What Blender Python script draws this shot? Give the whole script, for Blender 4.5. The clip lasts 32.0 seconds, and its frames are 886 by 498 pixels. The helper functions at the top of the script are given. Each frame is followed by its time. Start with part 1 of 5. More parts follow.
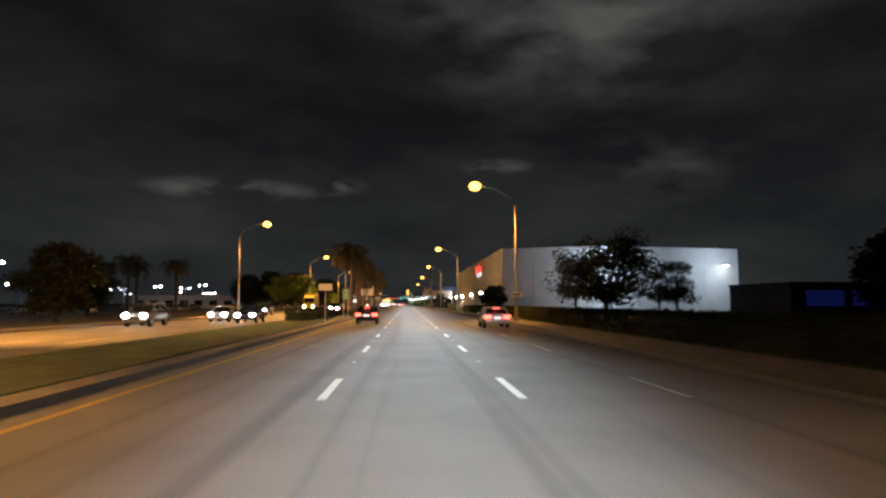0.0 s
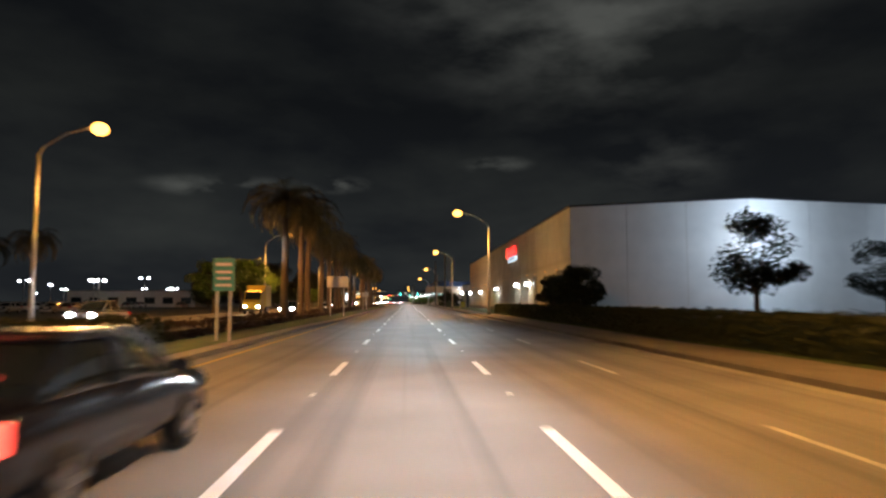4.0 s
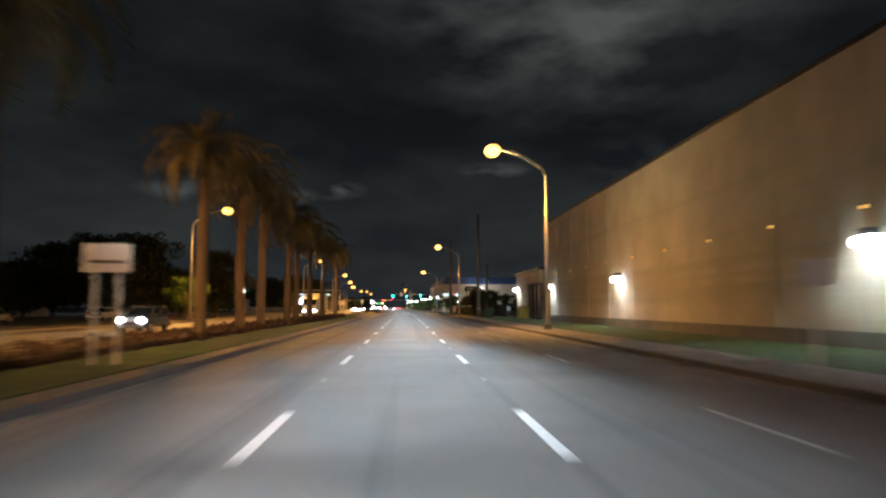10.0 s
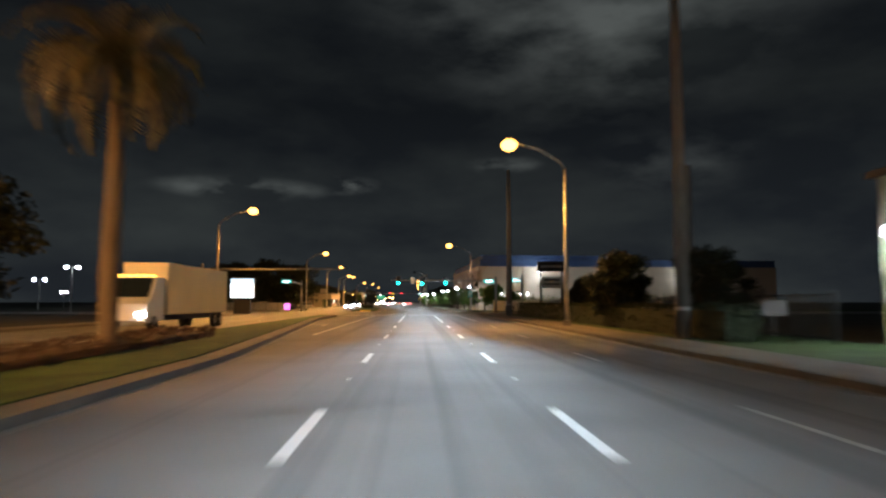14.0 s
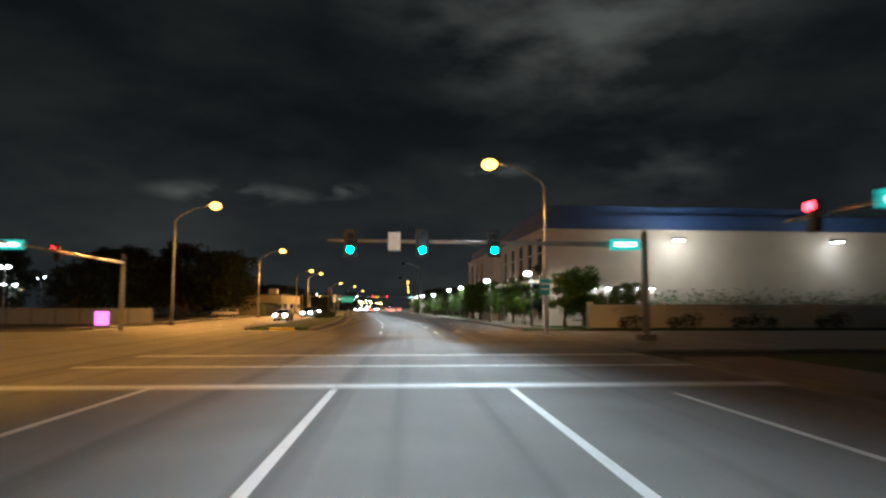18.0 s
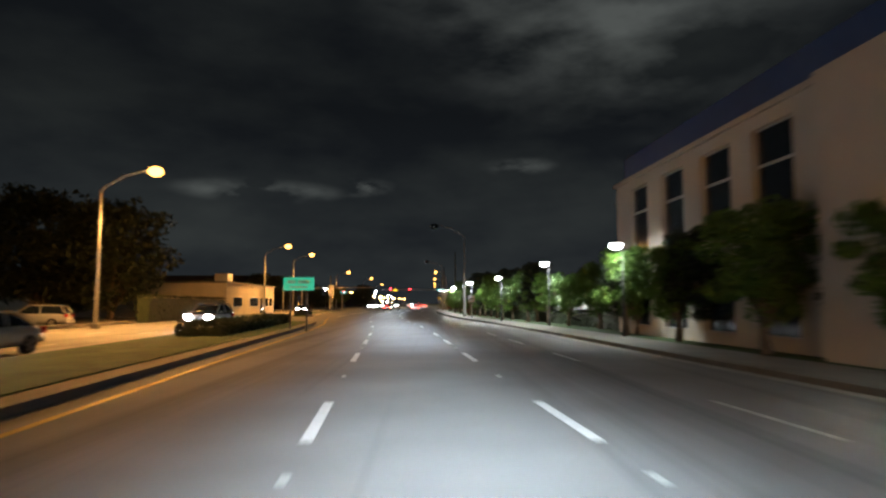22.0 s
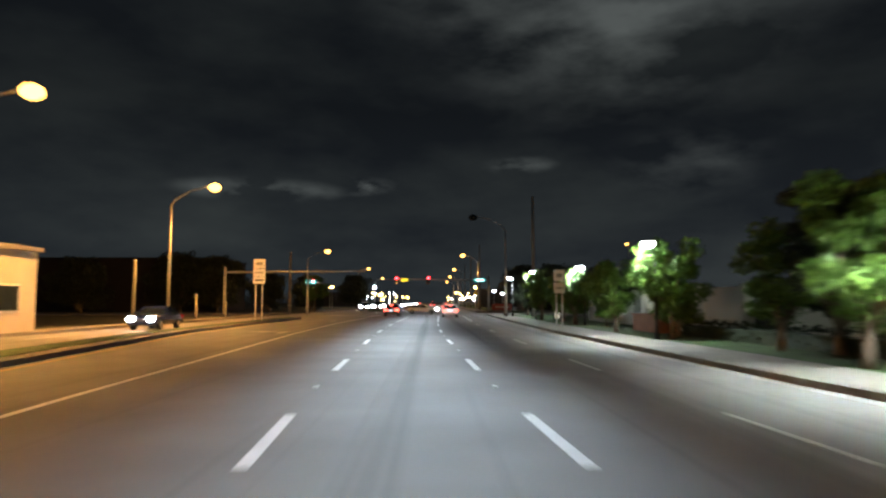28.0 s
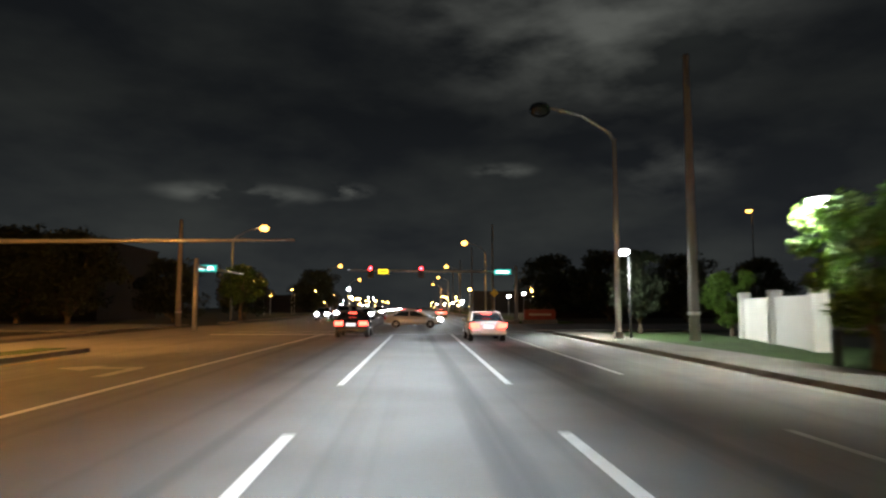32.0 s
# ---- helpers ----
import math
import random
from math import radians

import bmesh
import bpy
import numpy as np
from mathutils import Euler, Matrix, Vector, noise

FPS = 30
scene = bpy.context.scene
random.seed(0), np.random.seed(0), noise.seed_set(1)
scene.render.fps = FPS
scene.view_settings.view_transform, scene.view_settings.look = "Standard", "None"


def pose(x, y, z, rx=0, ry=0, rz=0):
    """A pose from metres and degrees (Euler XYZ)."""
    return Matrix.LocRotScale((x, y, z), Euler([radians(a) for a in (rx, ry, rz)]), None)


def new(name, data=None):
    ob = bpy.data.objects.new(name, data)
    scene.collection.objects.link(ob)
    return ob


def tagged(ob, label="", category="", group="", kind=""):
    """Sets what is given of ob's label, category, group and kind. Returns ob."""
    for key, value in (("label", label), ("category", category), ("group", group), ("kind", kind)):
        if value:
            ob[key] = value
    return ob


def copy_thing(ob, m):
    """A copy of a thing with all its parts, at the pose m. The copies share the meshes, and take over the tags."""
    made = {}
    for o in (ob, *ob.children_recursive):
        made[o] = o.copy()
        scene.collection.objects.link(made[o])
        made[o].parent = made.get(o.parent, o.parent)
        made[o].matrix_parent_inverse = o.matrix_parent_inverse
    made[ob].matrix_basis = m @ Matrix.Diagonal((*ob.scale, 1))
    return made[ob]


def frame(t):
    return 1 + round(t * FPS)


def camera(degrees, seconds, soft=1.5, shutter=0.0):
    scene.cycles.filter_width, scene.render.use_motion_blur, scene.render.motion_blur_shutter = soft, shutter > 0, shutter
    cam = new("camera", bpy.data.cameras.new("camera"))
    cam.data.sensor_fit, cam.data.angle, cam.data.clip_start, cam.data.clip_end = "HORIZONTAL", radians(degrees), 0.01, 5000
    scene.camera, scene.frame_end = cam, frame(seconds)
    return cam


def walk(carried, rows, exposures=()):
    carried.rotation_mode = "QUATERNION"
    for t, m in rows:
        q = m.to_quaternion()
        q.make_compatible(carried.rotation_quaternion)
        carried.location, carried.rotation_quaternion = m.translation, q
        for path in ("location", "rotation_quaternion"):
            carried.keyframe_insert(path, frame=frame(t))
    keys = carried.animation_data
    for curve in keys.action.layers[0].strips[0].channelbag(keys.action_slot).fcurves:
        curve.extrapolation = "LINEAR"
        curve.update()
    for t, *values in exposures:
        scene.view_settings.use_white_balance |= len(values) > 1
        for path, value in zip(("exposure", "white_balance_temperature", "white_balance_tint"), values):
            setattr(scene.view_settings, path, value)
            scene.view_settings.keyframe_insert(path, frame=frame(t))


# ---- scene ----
cam = camera(67.9, 32.0, soft=2.4, shutter=1.0)
PATH = [
    (0.0, pose(-0.078, -3.885, 1.723, 94.73, 0.00, -3.13)),
    (0.5, pose(-0.188, 1.597, 1.708, 94.49, 0.00, -3.08)),
    (1.0, pose(-0.189, 6.808, 1.702, 94.56, 0.00, -2.98)),
    (1.5, pose(-0.092, 13.092, 1.706, 94.53, 0.00, -3.09)),
    (2.0, pose(-0.107, 18.990, 1.718, 94.56, 0.00, -3.24)),
    (2.5, pose(0.003, 26.680, 1.728, 94.41, 0.00, -3.42)),
    (4.5, pose(0.146, 53.712, 1.734, 94.57, 0.00, -2.76)),
    (5.0, pose(0.130, 62.536, 1.725, 94.57, 0.00, -2.46)),
    (5.5, pose(0.136, 70.315, 1.708, 94.63, 0.00, -2.40)),
    (6.0, pose(-0.008, 77.018, 1.699, 94.76, 0.00, -2.50)),
    (6.5, pose(-0.022, 86.494, 1.691, 94.90, 0.00, -2.73)),
    (7.0, pose(0.038, 93.771, 1.698, 95.04, 0.00, -2.90)),
    (7.5, pose(0.042, 103.459, 1.703, 95.12, 0.00, -2.92)),
    (8.0, pose(0.177, 112.219, 1.694, 95.02, 0.00, -3.01)),
    (8.5, pose(0.143, 119.129, 1.683, 95.03, 0.00, -3.08)),
    (9.0, pose(0.105, 128.508, 1.676, 94.99, 0.00, -3.29)),
    (9.5, pose(0.201, 137.000, 1.680, 95.09, 0.00, -3.31)),
    (10.0, pose(0.214, 147.093, 1.669, 95.03, 0.00, -3.30)),
    (10.5, pose(0.212, 156.329, 1.664, 94.87, 0.00, -3.34)),
    (11.0, pose(0.335, 164.689, 1.689, 94.89, 0.00, -3.37)),
    (11.5, pose(0.359, 174.669, 1.711, 94.72, 0.00, -3.27)),
    (12.0, pose(0.292, 182.517, 1.731, 94.70, 0.00, -3.25)),
    (12.5, pose(0.247, 193.258, 1.731, 94.67, 0.00, -3.05)),
    (13.0, pose(0.262, 202.739, 1.737, 94.63, 0.00, -2.64)),
    (13.5, pose(0.165, 210.252, 1.716, 94.72, 0.00, -2.38)),
    (14.0, pose(-0.126, 220.329, 1.700, 94.60, 0.00, -2.28)),
    (14.5, pose(-0.368, 228.912, 1.699, 94.67, 0.00, -2.36)),
    (16.5, pose(-0.318, 263.489, 1.705, 94.95, 0.00, -3.16)),
    (17.0, pose(-0.365, 271.274, 1.694, 94.98, 0.00, -3.29)),
    (17.5, pose(-0.218, 279.966, 1.678, 95.04, 0.00, -3.26)),
    (18.0, pose(-0.134, 289.828, 1.676, 95.08, 0.00, -3.15)),
    (18.5, pose(-0.066, 297.444, 1.662, 95.21, 0.00, -3.20)),
    (19.0, pose(-0.083, 307.563, 1.614, 95.07, 0.00, -2.97)),
    (19.5, pose(-0.132, 314.234, 1.654, 94.95, 0.00, -2.63)),
    (20.0, pose(-0.388, 323.399, 1.714, 94.93, 0.00, -2.32)),
    (20.5, pose(-0.526, 331.340, 1.769, 94.93, 0.00, -2.09)),
    (21.0, pose(-0.623, 337.501, 1.768, 94.78, 0.00, -1.79)),
    (21.5, pose(-0.923, 346.465, 1.733, 94.76, 0.00, -1.41)),
    (22.0, pose(-1.260, 353.602, 1.715, 94.74, 0.00, -1.04)),
    (22.5, pose(-1.567, 360.617, 1.715, 94.70, 0.00, -0.63)),
    (23.0, pose(-1.827, 367.430, 1.728, 94.77, 0.00, -0.16)),
    (23.5, pose(-2.239, 373.417, 1.715, 94.78, 0.00, 0.11)),
    (24.0, pose(-2.818, 380.784, 1.716, 94.83, 0.00, 0.56)),
    (24.5, pose(-3.297, 387.221, 1.694, 94.83, 0.00, 0.88)),
    (26.5, pose(-5.935, 415.869, 1.771, 94.71, 0.00, 0.04)),
    (27.0, pose(-6.258, 421.622, 1.742, 94.70, 0.00, -0.54)),
    (27.5, pose(-6.651, 426.817, 1.730, 94.69, 0.00, -0.83)),
    (28.0, pose(-6.998, 433.539, 1.727, 94.64, 0.00, -0.94)),
    (28.5, pose(-7.328, 438.600, 1.717, 94.69, 0.00, -1.02)),
    (29.0, pose(-7.660, 445.448, 1.709, 94.73, 0.00, -1.12)),
    (29.5, pose(-7.925, 451.062, 1.696, 94.76, 0.00, -1.34)),
    (30.0, pose(-8.154, 455.398, 1.707, 94.68, 0.00, -1.74)),
    (30.5, pose(-8.377, 461.493, 1.742, 94.65, 0.00, -2.16)),
    (31.0, pose(-8.493, 466.899, 1.722, 94.72, 0.00, -2.36)),
    (31.5, pose(-8.550, 472.500, 1.694, 94.89, 0.00, -2.50)),
    (32.0, pose(-8.576, 477.500, 1.665, 95.10, 0.00, -2.58)),
]
EXPOSURE = ((0.0, 0.25, 6800, 11), (5.0, 0.1, 6500, 10), (7.0, 0.1, 6000, 5), (8.5, 0.15, 5700, 1), (10.0, 0.3, 6300, 8), (11.5, 0.45, 6000, 10), (12.3, 0.35, 5800, 10), (13.5, 0.1, 6200, 8), (14.0, 0.35, 6200, 8),
            (17.0, 0.15, 6100, 4), (18.2, 0.3, 6300, 5), (19.0, 0.9, 6200, 8), (20.0, 0.55, 5900, 12), (21.0, 0.05, 6200, 8), (22.0, 0.3, 6300, 8), (23.0, 0.5, 6200, 7), (27.0, 0.4, 6000, 7), (29.0, 0.45, 6400, 8), (32.0, 0.5, 6700, 9))
walk(cam, PATH, EXPOSURE)

# ---------------------------------------------------------------- world and light
world = bpy.data.worlds.new("night_sky")
scene.world = world
world.use_nodes = True
wn, wl = world.node_tree.nodes, world.node_tree.links
wn.clear()
w_out = wn.new("ShaderNodeOutputWorld")
w_bg = wn.new("ShaderNodeBackground")
w_co = wn.new("ShaderNodeTexCoord")
w_map = wn.new("ShaderNodeMapping")
w_map.inputs["Scale"].default_value = (1.0, 1.0, 2.6)
w_map.inputs["Location"].default_value = (0.35, 0.1, 0.2)
w_n1 = wn.new("ShaderNodeTexNoise")
w_n1.inputs["Scale"].default_value, w_n1.inputs["Detail"].default_value = 3.1, 7.0
w_n1.inputs["Roughness"].default_value = 0.55
w_rp = wn.new("ShaderNodeValToRGB")
w_rp.color_ramp.elements[0].position, w_rp.color_ramp.elements[0].color = 0.40, (0.0046, 0.0054, 0.0064, 1)
w_rp.color_ramp.elements[1].position, w_rp.color_ramp.elements[1].color = 0.74, (0.0120, 0.0135, 0.0132, 1)
w_sep = wn.new("ShaderNodeSeparateXYZ")
w_hz = wn.new("ShaderNodeMapRange")
w_hz.inputs["From Min"].default_value, w_hz.inputs["From Max"].default_value = 0.0, 0.28
w_hz.inputs["To Min"].default_value, w_hz.inputs["To Max"].default_value = 2.3, 1.0
w_mul = wn.new("ShaderNodeVectorMath")
w_mul.operation = "SCALE"
wl.new(w_co.outputs["Generated"], w_map.inputs["Vector"])
wl.new(w_map.outputs["Vector"], w_n1.inputs["Vector"])
wl.new(w_n1.outputs["Fac"], w_rp.inputs["Fac"])
wl.new(w_co.outputs["Generated"], w_sep.inputs["Vector"])
wl.new(w_sep.outputs["Z"], w_hz.inputs["Value"])

def cloud_bank(at, half, soft, noise_scale, gain):
    """A soft-edged bank of cloud round a direction, broken up by noise; returns its brightness."""
    sb = wn.new("ShaderNodeVectorMath")
    sb.operation = "SUBTRACT"
    sb.inputs[1].default_value = at
    sc = wn.new("ShaderNodeVectorMath")
    sc.operation = "DIVIDE"
    sc.inputs[1].default_value = half
    ln = wn.new("ShaderNodeVectorMath")
    ln.operation = "LENGTH"
    nz = wn.new("ShaderNodeTexNoise")
    nz.inputs["Scale"].default_value, nz.inputs["Detail"].default_value = noise_scale, 6.0
    mr = wn.new("ShaderNodeMapRange")
    mr.interpolation_type = "SMOOTHSTEP"
    mr.inputs["From Min"].default_value, mr.inputs["From Max"].default_value = soft, 1.15
    mr.inputs["To Min"].default_value, mr.inputs["To Max"].default_value = 1.0, 0.0
    ad = wn.new("ShaderNodeMath")
    ad.operation = "MULTIPLY_ADD"
    ad.inputs[1].default_value = 4.2
    ad.inputs[2].default_value = -1.75
    ad.use_clamp = True
    mu = wn.new("ShaderNodeMath")
    mu.operation = "MULTIPLY"
    mg = wn.new("ShaderNodeMath")
    mg.operation = "MULTIPLY"
    mg.inputs[1].default_value = gain
    wl.new(w_co.outputs["Generated"], sb.inputs[0])
    wl.new(sb.outputs["Vector"], sc.inputs[0])
    wl.new(sc.outputs["Vector"], ln.inputs[0])
    wl.new(ln.outputs["Value"], mr.inputs["Value"])
    wl.new(w_map.outputs["Vector"], nz.inputs["Vector"])
    wl.new(nz.outputs["Fac"], ad.inputs[0])
    wl.new(ad.outputs["Value"], mu.inputs[0])
    wl.new(mr.outputs["Result"], mu.inputs[1])
    wl.new(mu.outputs["Value"], mg.inputs[0])
    return mg.outputs["Value"]


BANKS = (((0.25, 0.89, 0.39), (0.30, 0.6, 0.15), 0.1, 4.5, 0.052), ((0.04, 0.92, 0.44), (0.16, 0.6, 0.10), 0.1, 6.5, 0.022),
         ((0.36, 0.92, 0.20), (0.12, 0.6, 0.06), 0.1, 8.0, 0.016), ((-0.25, 0.955, 0.164), (0.12, 0.6, 0.019), 0.1, 7.5, 0.065),
         ((-0.115, 0.975, 0.174), (0.065, 0.6, 0.015), 0.1, 9.0, 0.080), ((0.13, 0.97, 0.205), (0.06, 0.6, 0.014), 0.1, 14.0, 0.040))
bank_sum = None
for bank in BANKS:
    value = cloud_bank(*bank)
    if bank_sum is not None:
        w_sum = wn.new("ShaderNodeMath")
        w_sum.operation = "ADD"
        wl.new(bank_sum, w_sum.inputs[0])
        wl.new(value, w_sum.inputs[1])
        value = w_sum.outputs["Value"]
    bank_sum = value
w_tint = wn.new("ShaderNodeVectorMath")
w_tint.operation = "SCALE"
w_tint.inputs[0].default_value = (0.95, 1.0, 0.92)
w_add = wn.new("ShaderNodeVectorMath")
wl.new(bank_sum, w_tint.inputs["Scale"])
wl.new(w_rp.outputs["Color"], w_add.inputs[0])
wl.new(w_tint.outputs["Vector"], w_add.inputs[1])
wl.new(w_add.outputs["Vector"], w_mul.inputs[0])
wl.new(w_hz.outputs["Result"], w_mul.inputs["Scale"])
wl.new(w_mul.outputs["Vector"], w_bg.inputs["Color"])
w_bg.inputs["Strength"].default_value = 1.1
wl.new(w_bg.outputs["Background"], w_out.inputs["Surface"])

STREET_W = 22000      # watts of a sodium street lamp
WALL_W = 420         # watts of a wall lamp
FILL_W = 30000        # watts of the added spots that stand in for headlamp light
FILL_WHITE = (0.76, 0.90, 1.0)
SODIUM_DEEP = (1.0, 0.44, 0.10)
COOL = (0.86, 0.95, 1.0)


# ---------------------------------------------------------------- materials
def mat(name, color, rough=0.8, metal=0.0, vary=0.25, scale=2.0, bump=0.0, fine=30.0, dark=None):
    """Principled surface with two scales of colour variation and a fine relief."""
    m = bpy.data.materials.new(name)
    m.use_nodes = True
    n, l = m.node_tree.nodes, m.node_tree.links
    b = n["Principled BSDF"]
    b.inputs["Roughness"].default_value, b.inputs["Metallic"].default_value = rough, metal
    co = n.new("ShaderNodeTexCoord")
    big = n.new("ShaderNodeTexNoise")
    big.inputs["Scale"].default_value, big.inputs["Detail"].default_value = scale, 4.0
    small = n.new("ShaderNodeTexNoise")
    small.inputs["Scale"].default_value, small.inputs["Detail"].default_value = fine, 3.0
    add = n.new("ShaderNodeMath")
    add.operation = "MULTIPLY_ADD"
    add.inputs[1].default_value = 0.4
    mix = n.new("ShaderNodeMix")
    mix.data_type = "RGBA"
    lo = dark or tuple(c * (1 - vary) for c in color)
    hi = tuple(min(1, c * (1 + vary)) for c in color)
    mix.inputs["A"].default_value, mix.inputs["B"].default_value = (*lo, 1), (*hi, 1)
    rmp = n.new("ShaderNodeMapRange")
    rmp.inputs["From Min"].default_value, rmp.inputs["From Max"].default_value = 0.45, 0.95
    for t in (big, small):
        l.new(co.outputs["Object"], t.inputs["Vector"])
    l.new(small.outputs["Fac"], add.inputs[0])
    l.new(big.outputs["Fac"], add.inputs[2])
    l.new(add.outputs["Value"], rmp.inputs["Value"])
    l.new(rmp.outputs["Result"], mix.inputs["Factor"])
    l.new(mix.outputs["Result"], b.inputs["Base Color"])
    if bump:
        bp = n.new("ShaderNodeBump")
        bp.inputs["Strength"].default_value, bp.inputs["Distance"].default_value = bump, 0.03
        l.new(small.outputs["Fac"], bp.inputs["Height"])
        l.new(bp.outputs["Normal"], b.inputs["Normal"])
    return m


def glow(name, color, strength):
    m = bpy.data.materials.new(name)
    m.use_nodes = True
    b = m.node_tree.nodes["Principled BSDF"]
    b.inputs["Base Color"].default_value = (*[0.5 * c for c in color], 1)
    b.inputs["Emission Color"].default_value = (*color, 1)
    b.inputs["Emission Strength"].default_value = strength
    return m


def streaked(name, color, stain, width):
    """Asphalt or wall paint with long soft streaks along Y and patches."""
    m = mat(name, color, 0.85, 0, 0.18, 0.35, 0.25, 60)
    n, l = m.node_tree.nodes, m.node_tree.links
    b = n["Principled BSDF"]
    src = b.inputs["Base Color"].links[0].from_socket
    co = n.new("ShaderNodeTexCoord")
    mp = n.new("ShaderNodeMapping")
    mp.inputs["Scale"].default_value = (1.0 / width, 0.012, 1)
    ns = n.new("ShaderNodeTexNoise")
    ns.inputs["Scale"].default_value, ns.inputs["Detail"].default_value = 1.0, 3.0
    rp = n.new("ShaderNodeMapRange")
    rp.inputs["From Min"].default_value, rp.inputs["From Max"].default_value = 0.52, 0.72
    mx = n.new("ShaderNodeMix")
    mx.data_type = "RGBA"
    mx.inputs["B"].default_value = (*stain, 1)
    l.new(co.outputs["Object"], mp.inputs["Vector"])
    l.new(mp.outputs["Vector"], ns.inputs["Vector"])
    l.new(ns.outputs["Fac"], rp.inputs["Value"])
    l.new(rp.outputs["Result"], mx.inputs["Factor"])
    l.new(src, mx.inputs["A"])
    l.new(mx.outputs["Result"], b.inputs["Base Color"])
    return m


ASPHALT = streaked("worn asphalt", (0.23, 0.225, 0.22), (0.13, 0.13, 0.13), 0.9)
CONCRETE = mat("kerb concrete", (0.17, 0.16, 0.145), 0.85, 0, 0.22, 0.8, 0.2, 25)
SIDEWALK = mat("pavement concrete", (0.21, 0.19, 0.165), 0.85, 0, 0.2, 0.7, 0.2, 25)
GRASS = mat("mown grass", (0.040, 0.078, 0.016), 0.95, 0, 0.45, 0.9, 0.6, 40)
EARTH = mat("dark ground", (0.035, 0.04, 0.025), 0.95, 0, 0.4, 0.2, 0.4, 8)
GUTTER = mat("gutter concrete", (0.30, 0.29, 0.265), 0.85, 0, 0.2, 0.9, 0.2, 25)
WHITE_LINE = mat("worn white road paint", (0.80, 0.80, 0.80), 0.6, 0, 0.12, 3.0, 0.1, 50)
FAINT_LINE = mat("faded road paint", (0.50, 0.50, 0.48), 0.7, 0, 0.3, 3.0, 0.1, 50)
EDGE_LINE = mat("pale edge line paint", (0.62, 0.62, 0.60), 0.7, 0, 0.2, 3.0, 0.1, 50)
YELLOW_LINE = mat("worn yellow road paint", (0.52, 0.34, 0.05), 0.6, 0, 0.18, 2.0, 0.1, 50)
GALV = mat("galvanised steel", (0.46, 0.46, 0.45), 0.45, 0.6, 0.12, 3.0)
ALU = mat("brushed aluminium pole", (0.55, 0.55, 0.54), 0.4, 0.55, 0.1, 2.0)
CONCRETE_POLE = mat("spun concrete pole", (0.20, 0.19, 0.175), 0.85, 0, 0.15, 2.0)
DARK_METAL = mat("dark painted metal", (0.03, 0.03, 0.032), 0.45, 0.3, 0.2, 6)
BLACK = mat("black plastic", (0.012, 0.012, 0.013), 0.5, 0, 0.2, 8)
STUCCO = streaked("cream stucco", (0.46, 0.41, 0.32), (0.38, 0.34, 0.26), 3.0)
STUCCO_W = mat("white stucco", (0.72, 0.71, 0.68), 0.85, 0, 0.08, 0.5, 0.15, 30)
CREAM = mat("cream painted wall", (0.56, 0.49, 0.42), 0.8, 0, 0.08, 0.5, 0.1, 30)
BLUE_BAND = mat("blue metal parapet", (0.05, 0.105, 0.28), 0.55, 0.1, 0.12, 1.0)
ROOF = mat("flat roof felt", (0.12, 0.12, 0.12), 0.9, 0, 0.2, 1)
GLASS = mat("dark window glass", (0.015, 0.022, 0.028), 0.08, 0, 0.15, 0.6)
FRAME = mat("white window frame", (0.62, 0.61, 0.58), 0.5, 0, 0.08, 5)
DOOR = mat("brown steel door", (0.16, 0.12, 0.09), 0.6, 0, 0.15, 3)
LOUVRE = mat("grey louvre metal", (0.34, 0.34, 0.33), 0.5, 0.4, 0.12, 4)
BARK = mat("grey palm trunk", (0.11, 0.085, 0.062), 0.9, 0, 0.2, 1.2, 0.5, 12)
TRUNK = mat("brown bark", (0.13, 0.10, 0.07), 0.95, 0, 0.3, 4, 0.7, 25)
PALM_LEAF = mat("palm frond", (0.085, 0.075, 0.028), 0.6, 0, 0.35, 3)
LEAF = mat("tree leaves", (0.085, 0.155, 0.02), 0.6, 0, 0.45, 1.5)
# shade of the unlit trees, put into a darker leaf colour
LEAF_UNLIT = mat("unlit tree leaves", (0.022, 0.032, 0.013), 0.7, 0, 0.4, 1.0)
HEDGE = mat("clipped hedge leaves", (0.024, 0.036, 0.014), 0.8, 0, 0.25, 6)
SHRUB = mat("pinkish ground shrub", (0.055, 0.036, 0.028), 0.8, 0, 0.35, 2)
RUBBER = mat("tyre rubber", (0.015, 0.015, 0.015), 0.8, 0, 0.2, 10)
RIM = mat("alloy wheel", (0.5, 0.5, 0.51), 0.3, 0.8, 0.1, 8)
CHROME = mat("chrome trim", (0.6, 0.6, 0.6), 0.15, 1.0, 0.05, 6)
PLATE = mat("number plate", (0.6, 0.62, 0.6), 0.5, 0, 0.1, 20)
SIGN_WHITE = mat("white sign sheeting", (0.85, 0.85, 0.86), 0.4, 0, 0.05, 5)
SIGN_TEAL = mat("teal sign sheeting", (0.05, 0.36, 0.33), 0.4, 0, 0.08, 3)
SIGN_BACK = mat("bare aluminium sign back", (0.5, 0.48, 0.44), 0.5, 0.3, 0.1, 4)
SIGN_INK = mat("black sign print", (0.03, 0.03, 0.03), 0.5, 0, 0.1, 5)
LEGEND = mat("pale green sign legend", (0.16, 0.50, 0.36), 0.5, 0, 0.1, 4)
YELLOW_SIGN = mat("yellow sign sheeting", (0.80, 0.55, 0.03), 0.4, 0, 0.08, 4)
YELLOW_BOX = mat("yellow steel bin", (0.55, 0.42, 0.03), 0.5, 0, 0.12, 3)
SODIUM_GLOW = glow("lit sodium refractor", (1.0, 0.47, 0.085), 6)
WHITE_GLOW = glow("lit white lens", (0.9, 0.97, 1.0), 30)
FAR_WHITE = glow("far white lamp", (0.85, 0.95, 1.0), 60)
